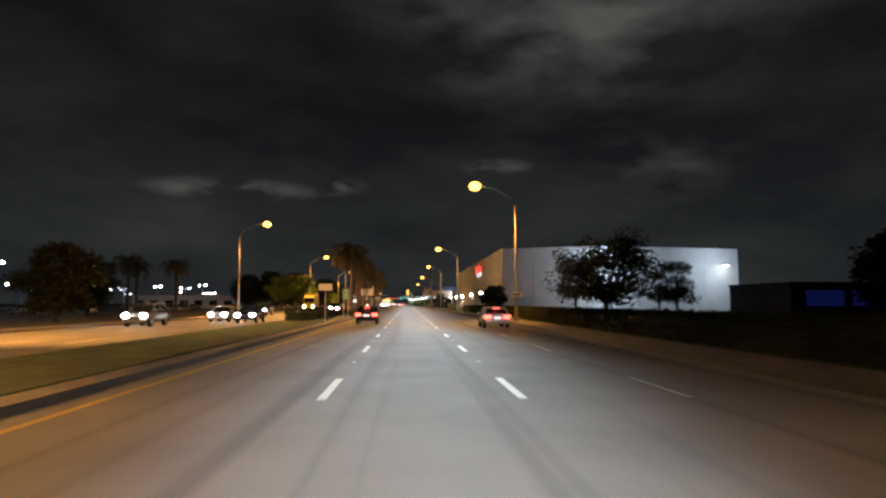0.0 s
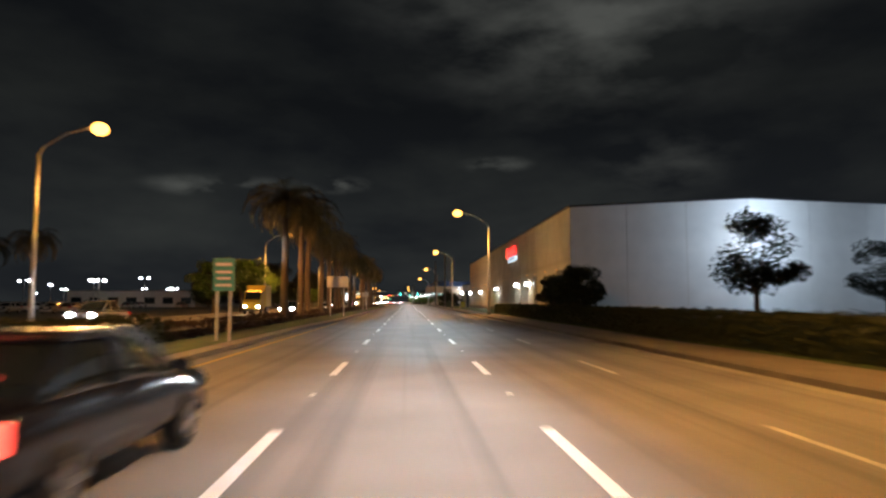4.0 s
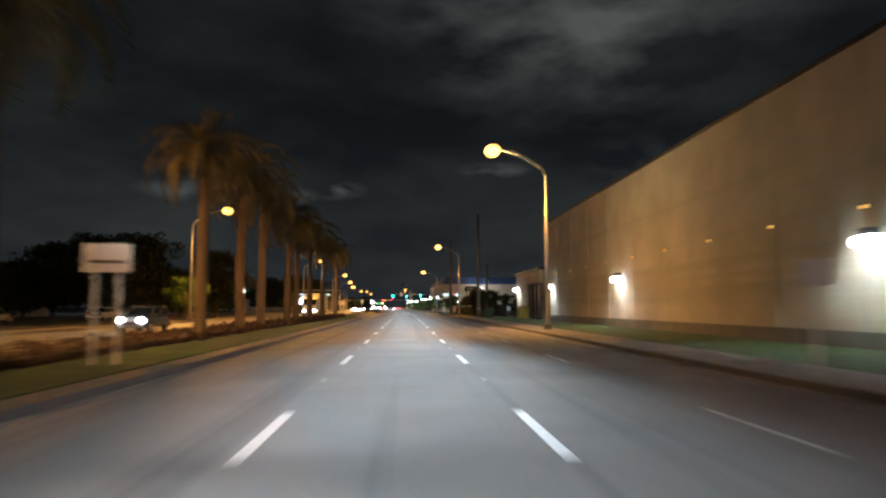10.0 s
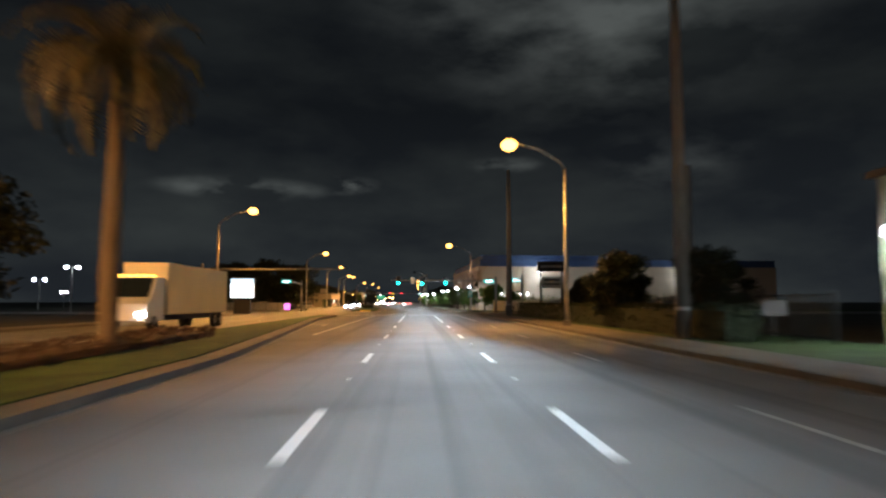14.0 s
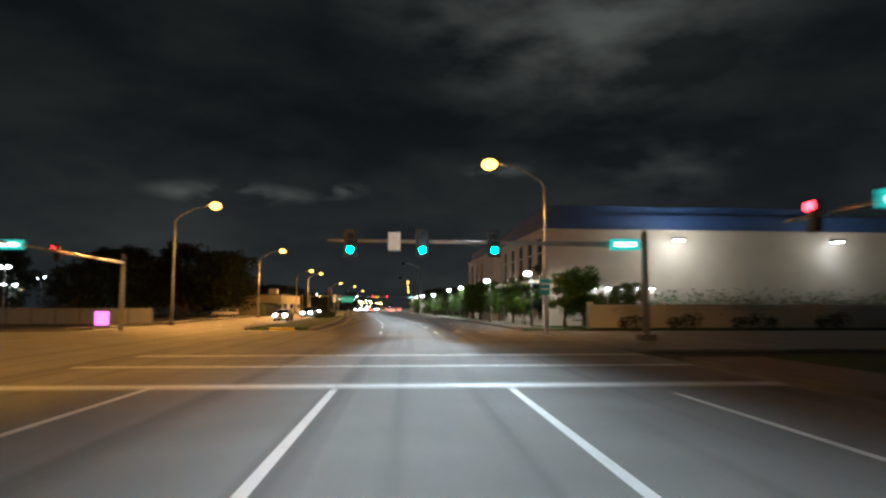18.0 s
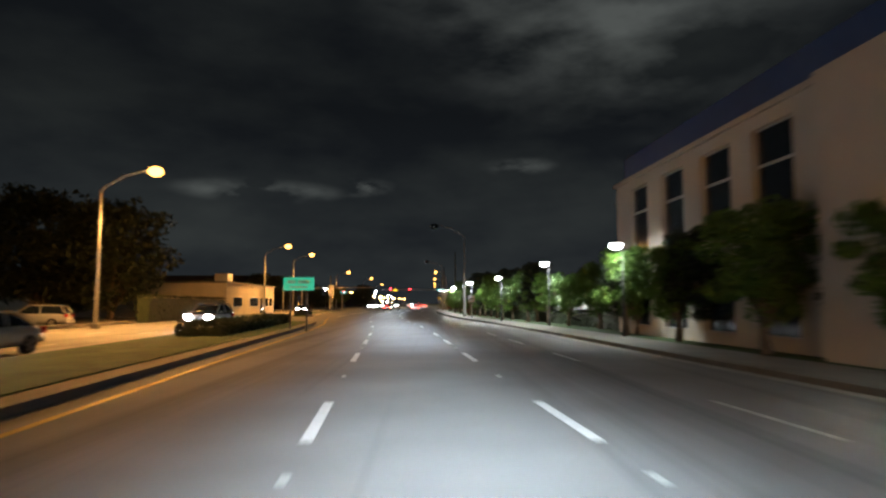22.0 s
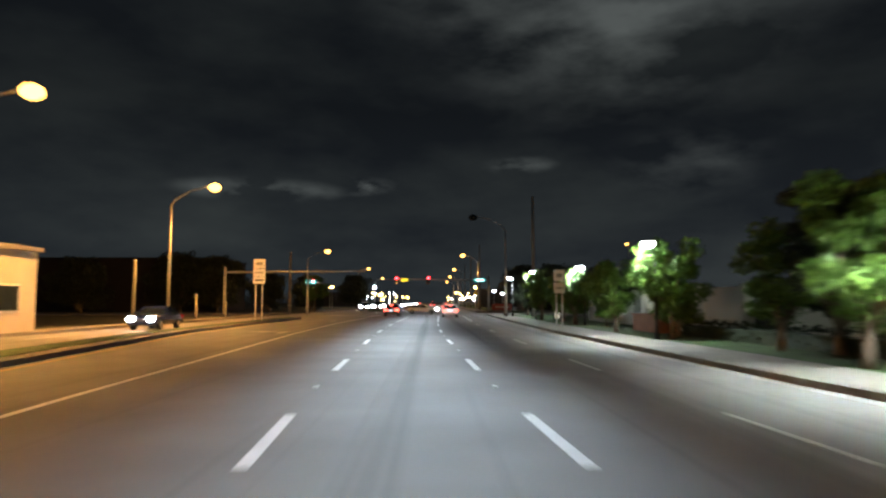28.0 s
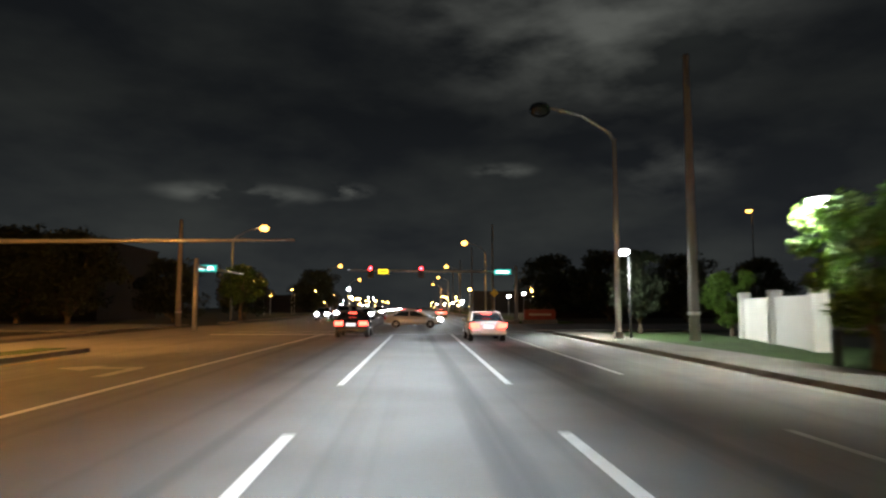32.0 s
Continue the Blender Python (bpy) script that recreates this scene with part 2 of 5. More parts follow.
FAR_ORANGE = glow("far sodium lamp", (1.0, 0.50, 0.10), 40)
GREEN_GLOW = glow("lit green signal lens", (0.022, 1.0, 0.70), 26)
RED_GLOW = glow("lit red signal lens", (1.0, 0.012, 0.02), 50)
TAIL_GLOW = glow("lit red tail lamp", (1.0, 0.075, 0.05), 7)
# light of the unbuilt plate lamp, put into the plate as glow
PLATE_LIT = glow("number plate with lamplight as glow", (0.85, 0.92, 1.0), 0.9)
HEAD_GLOW = glow("lit headlamp", (0.93, 0.97, 1.0), 90)
AMBER_GLOW = glow("lit amber marker", (1.0, 0.42, 0.05), 10)
MARKER_GLOW = glow("dim amber marker", (1.0, 0.55, 0.12), 1.6)
SIGN_RED = glow("lit red sign face", (1.0, 0.035, 0.03), 2.6)
SIGN_RED_DIM = glow("dim red sign backing", (1.0, 0.03, 0.03), 0.7)
SIGN_BLUE = glow("lit pale blue sign face", (0.55, 0.78, 1.0), 1.4)
SIGN_LIT = glow("lit white sign face", (0.85, 0.92, 1.0), 3.5)
YELLOW_LIT = glow("lit yellow sign face", (1.0, 0.72, 0.03), 1.6)
SIGN_STREET = glow("lit teal street sign face", (0.03, 0.55, 0.50), 0.9)
SIGN_GUIDE = glow("lit green guide sign face", (0.01, 0.42, 0.26), 0.75)
PAINT = {}
for nm, c in (("white", (0.75, 0.75, 0.74)), ("black", (0.012, 0.013, 0.02)), ("silver", (0.42, 0.43, 0.44)), ("grey", (0.12, 0.125, 0.13)),
              ("gold", (0.42, 0.34, 0.16)), ("red", (0.35, 0.02, 0.02)), ("blue", (0.012, 0.018, 0.05))):
    PAINT[nm] = mat(nm + " car paint", c, 0.22, 0.1, 0.05, 3)


# ---------------------------------------------------------------- building helpers
def part(name, bm, material, parent=None, label="", smooth=False):
    me = bpy.data.meshes.new(name)
    bm.to_mesh(me)
    bm.free()
    me.materials.append(material)
    if smooth:
        me.polygons.foreach_set("use_smooth", [True] * len(me.polygons))
    ob = new(name, me)
    if parent is not None:
        ob.parent = parent
    return tagged(ob, label) if label else ob


def thing(name, label, category, group="", kind="", at=(0, 0, 0), turn=0):
    ob = new(name)
    ob.empty_display_size = 0.2
    ob.matrix_basis = pose(*at, 0, 0, turn)
    return tagged(ob, label, category, group, kind)


def box(bm, x0, x1, y0, y1, z0, z1, bevel=0.0):
    v = [bm.verts.new((x, y, z)) for z in (z0, z1) for y in (y0, y1) for x in (x0, x1)]
    f = [bm.faces.new([v[i] for i in q]) for q in ((0, 2, 3, 1), (4, 5, 7, 6), (0, 1, 5, 4), (2, 6, 7, 3), (0, 4, 6, 2), (1, 3, 7, 5))]
    if bevel:
        edges = {e for q in f for e in q.edges}
        bmesh.ops.bevel(bm, geom=list(edges), offset=bevel, segments=2, affect="EDGES", profile=0.5)
    return bm


def block(*a, bevel=0.0):
    return box(bmesh.new(), *a, bevel=bevel)


def tube(bm, p, q, r0, r1, n=10, caps=True):
    p, q = Vector(p), Vector(q)
    d = (q - p).normalized()
    u = d.orthogonal().normalized()
    w = d.cross(u)
    rings = [[bm.verts.new(c + r * (math.cos(2 * math.pi * i / n) * u + math.sin(2 * math.pi * i / n) * w)) for i in range(n)] for c, r in ((p, r0), (q, r1))]
    for i in range(n):
        bm.faces.new((rings[0][i], rings[0][(i + 1) % n], rings[1][(i + 1) % n], rings[1][i]))
    if caps:
        bm.faces.new(rings[0][::-1])
        bm.faces.new(rings[1])
    return bm


def pipe(points, radii, n=10):
    bm = bmesh.new()
    pts = [Vector(p) for p in points]
    rings = []
    for i, p in enumerate(pts):
        d = (pts[min(i + 1, len(pts) - 1)] - pts[max(i - 1, 0)]).normalized()
        u = Vector((0, 1, 0)) if abs(d.y) < 0.9 else Vector((1, 0, 0))
        u = (u - d * u.dot(d)).normalized()
        w = d.cross(u)
        rings.append([bm.verts.new(p + radii[i] * (math.cos(2 * math.pi * k / n) * u + math.sin(2 * math.pi * k / n) * w)) for k in range(n)])
    for a, b in zip(rings, rings[1:]):
        for k in range(n):
            bm.faces.new((a[k], a[(k + 1) % n], b[(k + 1) % n], b[k]))
    bm.faces.new(rings[0][::-1])
    bm.faces.new(rings[-1])
    return bm


def ball(bm, c, r, sx=1, sy=1, sz=1, seg=14, rings=8):
    bmesh.ops.create_uvsphere(bm, u_segments=seg, v_segments=rings, radius=r,
                              matrix=Matrix.Translation(c) @ Matrix.Diagonal((sx, sy, sz, 1)))
    return bm


def prism(bm, outline, y0, y1, axis="y"):
    """Extrudes an outline of (a, z) between two places along an axis."""
    def at(a, b, z):
        return (a, b, z) if axis == "y" else (b, a, z)
    p = [bm.verts.new(at(a, y0, z)) for a, z in outline]
    q = [bm.verts.new(at(a, y1, z)) for a, z in outline]
    n = len(outline)
    bm.faces.new(p)
    bm.faces.new(q[::-1])
    for i in range(n):
        bm.faces.new((p[i], q[i], q[(i + 1) % n], p[(i + 1) % n]))
    bmesh.ops.recalc_face_normals(bm, faces=bm.faces)
    return bm


# ---------------------------------------------------------------- the line of the road
BEND_Y = (-400, 326, 345, 359, 373, 383, 397, 411, 422, 434, 447, 456, 470, 486, 512, 560, 650, 1200)
BEND_X = (0, 0, -0.55, -1.0, -1.95, -2.55, -3.45, -4.75, -5.95, -7.0, -7.75, -8.05, -8.5, -8.6, -8.3, -7.8, -7.2, -5.0)


def bend(y):
    return float(np.interp(y, BEND_Y, BEND_X))


def steps(y0, y1, d=4.0):
    n = max(1, int(math.ceil((y1 - y0) / d)))
    return [y0 + (y1 - y0) * i / n for i in range(n + 1)]


def ribbon(y0, y1, left, right, z0, z1, d=4.0):
    """A solid strip along the road between two offsets (numbers or functions of y)."""
    bm = bmesh.new()
    lf = left if callable(left) else (lambda y: left)
    rf = right if callable(right) else (lambda y: right)
    rows = []
    for y in steps(y0, y1, d):
        a, b = bend(y) + lf(y), bend(y) + rf(y)
        rows.append([bm.verts.new(p) for p in ((a, y, z0), (b, y, z0), (b, y, z1), (a, y, z1))])
    for p, q in zip(rows, rows[1:]):
        for i in range(4):
            bm.faces.new((p[i], q[i], q[(i + 1) % 4], p[(i + 1) % 4]))
    bm.faces.new(rows[0])
    bm.faces.new(rows[-1][::-1])
    bmesh.ops.recalc_face_normals(bm, faces=bm.faces)
    return bm


def setting(name, bm, material, label, category):
    return tagged(part(name, bm, material), label, category, kind="structure")


CROSS_1 = (316.0, 337.0)
CROSS_2 = (527.0, 546.0)
LEFT_EDGE = -23.2
RIGHT_EDGE = 8.45


def left_edge(y):
    return float(np.interp(y, (-400, 400, 430, 470, 1200), (LEFT_EDGE, LEFT_EDGE, -21.6, -19.6, -19.6)))


setting("ground", block(-3000, 3000, -1500, 4000, -0.6, -0.12), EARTH, "dark open ground beside the road at night", "ground")
setting("road", ribbon(-120, 900, left_edge, RIGHT_EDGE, -0.1, 0.0), ASPHALT, "worn grey asphalt carriageways of a divided road", "road")
for i, (a, b) in enumerate((CROSS_1, CROSS_2)):
    bm = block(-160, bend(a) + LEFT_EDGE, a, b, -0.1, 0.0)
    box(bm, bend(a) + RIGHT_EDGE, 160, a, b, -0.1, 0.0)
    setting("cross_street", bm, ASPHALT, "worn asphalt side street at the crossing", "road")

# kerbs, pavements and verges on the right
for a, b in ((-120, CROSS_1[0] - 6), (CROSS_1[1] + 4, CROSS_2[0] - 8), (CROSS_2[1] + 4, 900)):
    setting("kerb", ribbon(a, b, RIGHT_EDGE, RIGHT_EDGE + 0.32, -0.1, 0.15), CONCRETE, "worn concrete kerb along the pavement", "kerb")
    setting("pavement", ribbon(a, b, RIGHT_EDGE + 0.32, RIGHT_EDGE + 2.5, -0.1, 0.147), SIDEWALK, "pale concrete pavement beside the kerb", "pavement")
    setting("verge", ribbon(a, b, RIGHT_EDGE + 2.5, RIGHT_EDGE + 8.6, -0.1, 0.13), GRASS, "mown grass verge behind the pavement", "grass")
    setting("kerb", ribbon(a, b, lambda y: left_edge(y) - 0.32, left_edge, -0.1, 0.15), CONCRETE, "worn concrete kerb of the oncoming carriageway", "kerb")
    setting("pavement", ribbon(a, b, lambda y: left_edge(y) - 2.2, lambda y: left_edge(y) - 0.32, -0.1, 0.147), SIDEWALK, "pale concrete pavement of the oncoming side", "pavement")


# medians
def med_1(y):
    return float(np.interp(y, (-400, 88, 104, 240, 285, 400), (-6.55, -6.55, -5.95, -5.95, -9.9, -9.9)))


def med_2(y):
    return float(np.interp(y, (330, 408, 432, 436), (-6.7, -6.7, -7.6, -8.4)))


def med_3(y):
    return float(np.interp(y, (436, 446, 470, 600), (-9.0, -10.4, -12.6, -12.8)))


MED_FAR = -11.7
for nm, a, b, f, far in (("median", -120, 299, med_1, lambda y: MED_FAR), ("median", 339.5, 412, med_2, lambda y: MED_FAR),
                         ("median", 441, 503, med_3, lambda y: float(np.interp(y, (441, 470, 505), (-12.2, -14.2, -14.2)))),
                         ("median", 560, 900, lambda y: -6.6, lambda y: MED_FAR)):
    ml = f
    setting("median_kerb", ribbon(a, b, (lambda y, g=ml: g(y) - 0.35), (lambda y, g=ml: g(y) + 0.35), -0.1, 0.16), CONCRETE, "worn concrete kerb of the grass median", "kerb")
    setting("median_kerb", ribbon(a, b, far, (lambda y, g=far: g(y) + 0.3), -0.1, 0.16), CONCRETE, "worn concrete kerb of the grass median", "kerb")
    setting("median_grass", ribbon(a + 0.3, b - 0.3, (lambda y, g=far: g(y) + 0.3), (lambda y, g=ml: g(y) - 0.35), -0.1, 0.19), GRASS, "mown grass strip of the median", "grass")

def ground_z(x, y):
    """Height of the ground, pavement, median or road at a place."""
    o = x - bend(y)
    crossing = CROSS_1[0] - 6 < y < CROSS_1[1] + 4 or CROSS_2[0] - 8 < y < CROSS_2[1] + 4
    if o > RIGHT_EDGE:
        if crossing:
            return 0.12 if 337.2 < y < 346.2 and x > 8.9 else (0.0 if CROSS_1[0] < y < CROSS_1[1] or CROSS_2[0] < y < CROSS_2[1] else -0.12)
        return 0.147 if o < RIGHT_EDGE + 2.5 else (0.13 if o < RIGHT_EDGE + 8.6 else -0.12)
    if o < left_edge(y):
        if crossing:
            return 0.0 if CROSS_1[0] < y < CROSS_1[1] or CROSS_2[0] < y < CROSS_2[1] else -0.12
        return 0.147 if o > left_edge(y) - 2.2 else -0.12
    for a, b, f, far in ((-120, 299, med_1, -11.7), (339.5, 412, med_2, -11.7), (441, 503, med_3, -14.2), (560, 900, lambda y: -6.6, -11.7)):
        if a < y < b and far < o < f(y):
            return 0.185
    if 441 < y < 503 and float(np.interp(y, (441, 470, 505), (-12.2, -14.2, -14.2))) < o < med_3(y):
        return 0.185
    return 0.0


# ---------------------------------------------------------------- road markings
Z_LINE = 0.004


def line(name, y0, y1, off, w, material, label):
    f = off if callable(off) else (lambda y: off)
    return setting(name, ribbon(y0, y1, lambda y: f(y) - w / 2, lambda y: f(y) + w / 2, Z_LINE - 0.003, Z_LINE), material, label, "road marking")


line("yellow_line", -120, 100, lambda y: -5.5, 0.15, YELLOW_LINE, "worn solid yellow line along the median")
line("yellow_line", 341, 432, lambda y: med_2(y) + 1.1, 0.15, YELLOW_LINE, "worn solid yellow line along the median")
line("yellow_line", 447, 500, lambda y: med_3(y) + 0.8, 0.12, YELLOW_LINE, "worn solid yellow line along the median")
for a, b in ((-120, 309), (342, 518)):
    line("gutter", a, b, RIGHT_EDGE - 0.2, 0.4, GUTTER, "worn concrete gutter beside the kerb")
line("gutter", 100, 298, lambda y: med_1(y) + 0.47, 0.22, GUTTER, "pale concrete gutter along the median kerb")
line("turn_lane_line", 255, 304, -5.45, 0.15, WHITE_LINE, "solid white line of the left turn lane")
line("turn_lane_line", 438, 519, lambda y: float(np.interp(y, (450, 490, 519), (-5.95, -6.3, -6.0))), 0.15, WHITE_LINE, "solid white line of the left turn lane")
for a, b in ((276, 303.6), (492, 518.6)):
    for o in (-1.61, 2.05):
        line("lane_line", a, b, o, 0.15, WHITE_LINE, "bright solid white lane line before the stop line")
    line("lane_line", a + 2, b - 1, 5.15, 0.13, WHITE_LINE, "solid white lane line of the right turn lane")
for y, x0, x1, w in ((304.2, -9.4, 8.2, 0.6), (309.0, -9.4, 8.3, 0.3), (313.3, -9.4, 8.3, 0.3), (519.4, -13.0, 8.0, 0.6), (523.5, -13.0, 8.0, 0.3)):
    setting("stop_line", block(bend(y) + x0, bend(y) + x1, y - w / 2, y + w / 2, 0.001, 0.0045), WHITE_LINE, "white painted line across the lanes", "road marking")


def arrow(x, y):
    bm = bmesh.new()
    for pts in (((-0.12, 0), (0.12, 0), (0.12, 1.6), (-0.12, 1.6)), ((-0.12, 1.35), (-0.12, 1.6), (-0.9, 1.6), (-0.9, 1.35)), ((-0.9, 1.0), (-0.9, 1.95), (-1.7, 1.47))):
        bm.faces.new([bm.verts.new((p[0], p[1], 0)) for p in pts])
    r = bmesh.ops.extrude_face_region(bm, geom=list(bm.faces))
    bmesh.ops.translate(bm, verts=[v for v in r["geom"] if isinstance(v, bmesh.types.BMVert)], vec=(0, 0, 0.003))
    bmesh.ops.recalc_face_normals(bm, faces=bm.faces)
    ob = setting("turn_arrow", bm, FAINT_LINE, "worn white left turn arrow on the asphalt", "road marking")
    ob.matrix_basis = pose(x + 0.5, y, 0.001) @ Matrix.Diagonal((1.3, 1.6, 1, 1))


for x, y in ((-7.4, 268), (-7.4, 293), (-16.1, 470.5), (-16.7, 494)):
    arrow(x, y)

DASHES = [8.2 - 12.2 * k for k in range(1, 8)] + [8.2, 19.9, 30.2, 42.3, 52, 62, 73.2, 84.6, 95.9, 106.8, 120, 131.7, 143.3, 154.5, 166.8, 177.8, 187.8, 199.5, 208.7, 219.5, 227.6, 239.1, 251.5, 264,
          332.4, 344.2, 355, 362, 373.4, 381.9, 389, 401.5, 416, 429.4, 440.6, 450.5, 461.2, 471.8, 483.1] + [556 + 12.2 * k for k in range(20)]
for o, m_line, nm in ((-1.61, WHITE_LINE, "bright white dashed lane line"), (2.05, WHITE_LINE, "bright white dashed lane line"), (5.15, FAINT_LINE, "faded white dashed lane line")):
    lane = thing("dashed_line", nm + " on the asphalt", "road marking", kind="structure")
    for y in DASHES:
        if not (276 < y < 330 or 485 < y < 550 or y > 800):
            part("dash", ribbon(y, y + 3.3, o - (0.085 if o < 4 else 0.06), o + (0.085 if o < 4 else 0.06), 0.001, Z_LINE), m_line, lane)
for o in (-1.61, 2.05):
    studs = thing("road_studs", "small white reflective road studs between the lane dashes", "road stud", kind="structure")
    for y, y2 in zip(DASHES, DASHES[1:]):
        ym = (y + y2 + 3.3) / 2
        if 0 < y < 500 and y2 - y < 16 and not 276 < ym < 340:
            part("stud", ribbon(ym - 0.1, ym + 0.14, o - 0.05, o + 0.05, 0.001, 0.016), EDGE_LINE, studs)
for o in (-14.7, -17.6, -20.4):
    lane = thing("dashed_line", "faded white dashed lane line of the oncoming side", "road marking", kind="structure")
    for k in range(46):
        y = -60 + 12.2 * k
        if not (CROSS_1[0] - 12 < y < CROSS_1[1] + 3 or y > CROSS_2[0] - 14):
            part("dash", ribbon(y, y + 3.0, o - 0.06, o + 0.06, 0.001, Z_LINE), FAINT_LINE, lane)


# ---------------------------------------------------------------- street lamps
def street_lamp(lit=True, arm=3.7, pole=10.6, head=12.2):
    """A tapered pole with a rising arm to the left (-x) and a cobra head."""
    t = thing("street_lamp", "lit sodium street lamp on a tall tapered aluminium pole" if lit else "unlit cobra-head street lamp on a tall aluminium pole", "street lamp", "street lamps along the road")
    part("base", block(-0.24, 0.24, -0.24, 0.24, 0, 0.35, bevel=0.03), CONCRETE_POLE, t)
    part("pole", pipe([(0, 0, 0.3), (0, 0, pole * 0.5), (0, 0, pole)], [0.16, 0.13, 0.09], 12), ALU, t, smooth=True)
    part("arm", pipe([(0, 0, pole - 0.15), (-0.25, 0, pole + 0.35), (-arm * 0.45, 0, head - 0.35), (-arm + 0.5, 0, head + 0.06)], [0.075, 0.07, 0.055, 0.045], 8), ALU, t, smooth=True)
    hd = part("lamp_head", ball(bmesh.new(), (-arm, 0, head + 0.08), 0.42, 1.15, 0.5, 0.36), GALV, t, smooth=True)
    bm = ball(bmesh.new(), (-arm - 0.05, 0, head - 0.03), 0.55, 1.0, 0.85, 0.75)
    part("refractor", bm, SODIUM_GLOW if lit else GLASS, hd, "glowing orange glass refractor" if lit else "unlit glass refractor", smooth=True)
    return t


def lamp_light(x, y, z, power, color, cone=160, radius=0.25, aim=(0, 0, -1), blend=0.45):
    d = bpy.data.lights.new("lamp", "SPOT")
    d.energy, d.color, d.shadow_soft_size = power, color, radius
    d.spot_size, d.spot_blend = radians(cone), blend
    ob = new("lamp", d)
    ob.matrix_basis = Matrix.Translation((x, y, z)) @ Vector(aim).to_track_quat("-Z", "Y").to_matrix().to_4x4()
    return ob


def headlamp_fill(x, y, z, power, color, aim_y, reach, across):
    """Added spot for headlamp light, flattened: spread along the carriageway and narrow across it."""
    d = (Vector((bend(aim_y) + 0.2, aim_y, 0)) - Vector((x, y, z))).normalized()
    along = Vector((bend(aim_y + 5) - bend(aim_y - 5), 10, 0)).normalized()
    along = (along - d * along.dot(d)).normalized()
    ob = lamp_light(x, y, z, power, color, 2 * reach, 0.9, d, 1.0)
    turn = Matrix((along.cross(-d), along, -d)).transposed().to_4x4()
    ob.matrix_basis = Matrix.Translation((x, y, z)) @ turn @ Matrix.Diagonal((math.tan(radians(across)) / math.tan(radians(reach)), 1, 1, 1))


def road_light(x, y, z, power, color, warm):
    """Added headlamp stand-ins up and down the road, and the lamp's wide warm light."""
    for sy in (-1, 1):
        headlamp_fill(x, y + 0.15 * sy, z, power, color, y + 25 * sy, 36, 10)
    headlamp_fill(x, y, z, 0.4 * power, color, y, 48, 14)
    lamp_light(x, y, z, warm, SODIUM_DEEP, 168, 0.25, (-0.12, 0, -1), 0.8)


R_LAMPS = [(6.2, -14, 12.4), (6.2, 56, 12.5), (6.1, 124.5, 12.25), (6.3, 192, 12.5), (6.1, 263.7, 12.2), (5.5, 333.7, 11.5), (0.5, 593.7, 13.1), (0.6, 660, 13.0), (0.9, 726, 13.0), (1.2, 800, 13)]
L_LAMPS = [(-19.7, 20, 12.7), (-19.7, 88.9, 12.75), (-19.65, 156, 12.75), (-19.6, 221, 12.3), (-18.4, 293.8, 11.9), (-18.5, 353.4, 11.5), (-20.7, 399.7, 11.1),
           (-24.95, 462.6, 11.1), (-26.2, 491.2, 11.8), (-26.9, 558.5, 11.6), (-30, 671, 14.0), (-30, 740, 13)]
lamp_r = street_lamp()
for i, (x, y, z) in enumerate(R_LAMPS):
    m = pose(x + 3.7, y, z - 12.2 + (0.0))
    ob = lamp_r if i == 0 else copy_thing(lamp_r, m)
    ob.matrix_basis = pose(x + 3.7, y, ground_z(x + 3.7, y)) @ Matrix.Diagonal((1, 1, (z - 0.1) / 12.2, 1))
    road_light(x, y, z - 0.5, FILL_W, FILL_WHITE, STREET_W * (0.16 if 300 < y < 340 else 0.36 if y < 60 else 0.27))
    if 100 < y < 200:
        lamp_light(x, y, z - 0.4, STREET_W * 0.15, (1.0, 0.60, 0.25), 150, 0.25, (1, 0, -0.45), 0.7)
for i, (x, y, z) in enumerate(L_LAMPS):
    ob = copy_thing(lamp_r, pose(0, 0, 0))
    ob.matrix_basis = pose(x - 3.7, y, ground_z(x - 3.7, y), 0, 0, 180) @ Matrix.Diagonal((1, 1, (z - 0.1) / 12.2, 1))
    for sy in (-1, 1):
        lamp_light(x, y + 0.15 * sy, z - 0.5, STREET_W * (1.5 if y < 420 else 0.9), SODIUM_DEEP, 104, 0.25, (-0.15 if 340 < y < 420 else -0.25 if y > 420 else 0.0, sy, -0.65), 1.0)
    lamp_light(x, y, z - 0.5, STREET_W * (0.2 if y < 340 else 0.12 if y < 390 else 0.5 if y < 420 else 0.2), SODIUM_DEEP, 168, 0.25, (0.1, 0, -1), 0.8)
    # added white spot in place of headlamp light; the lamp itself burns orange
    headlamp_fill(x, y, z - 0.5, FILL_W * (1.0 if y < 340 else 1.3), FILL_WHITE, y, 63, 6)
dark_lamp = street_lamp(False)
dark_lamp.matrix_basis = pose(2.9, 435.4, ground_z(2.9, 435.4)) @ Matrix.Diagonal((1, 1, 0.92, 1))
ob = copy_thing(dark_lamp, pose(0, 0, 0))
ob.matrix_basis = pose(1.5, 509.6, ground_z(1.5, 509.6)) @ Matrix.Diagonal((1, 1, 0.94, 1))


# ---------------------------------------------------------------- big warehouse
WX, WY0, WY1, WH = 17.2, 114.3, 226.0, 11.62
wh = thing("warehouse", "large cream tilt-up concrete warehouse with flat roof", "warehouse")
FOOT = [(WX, WY0), (33.0, 107.6), (60.0, 112.5), (60.0, WY1), (WX, WY1)]


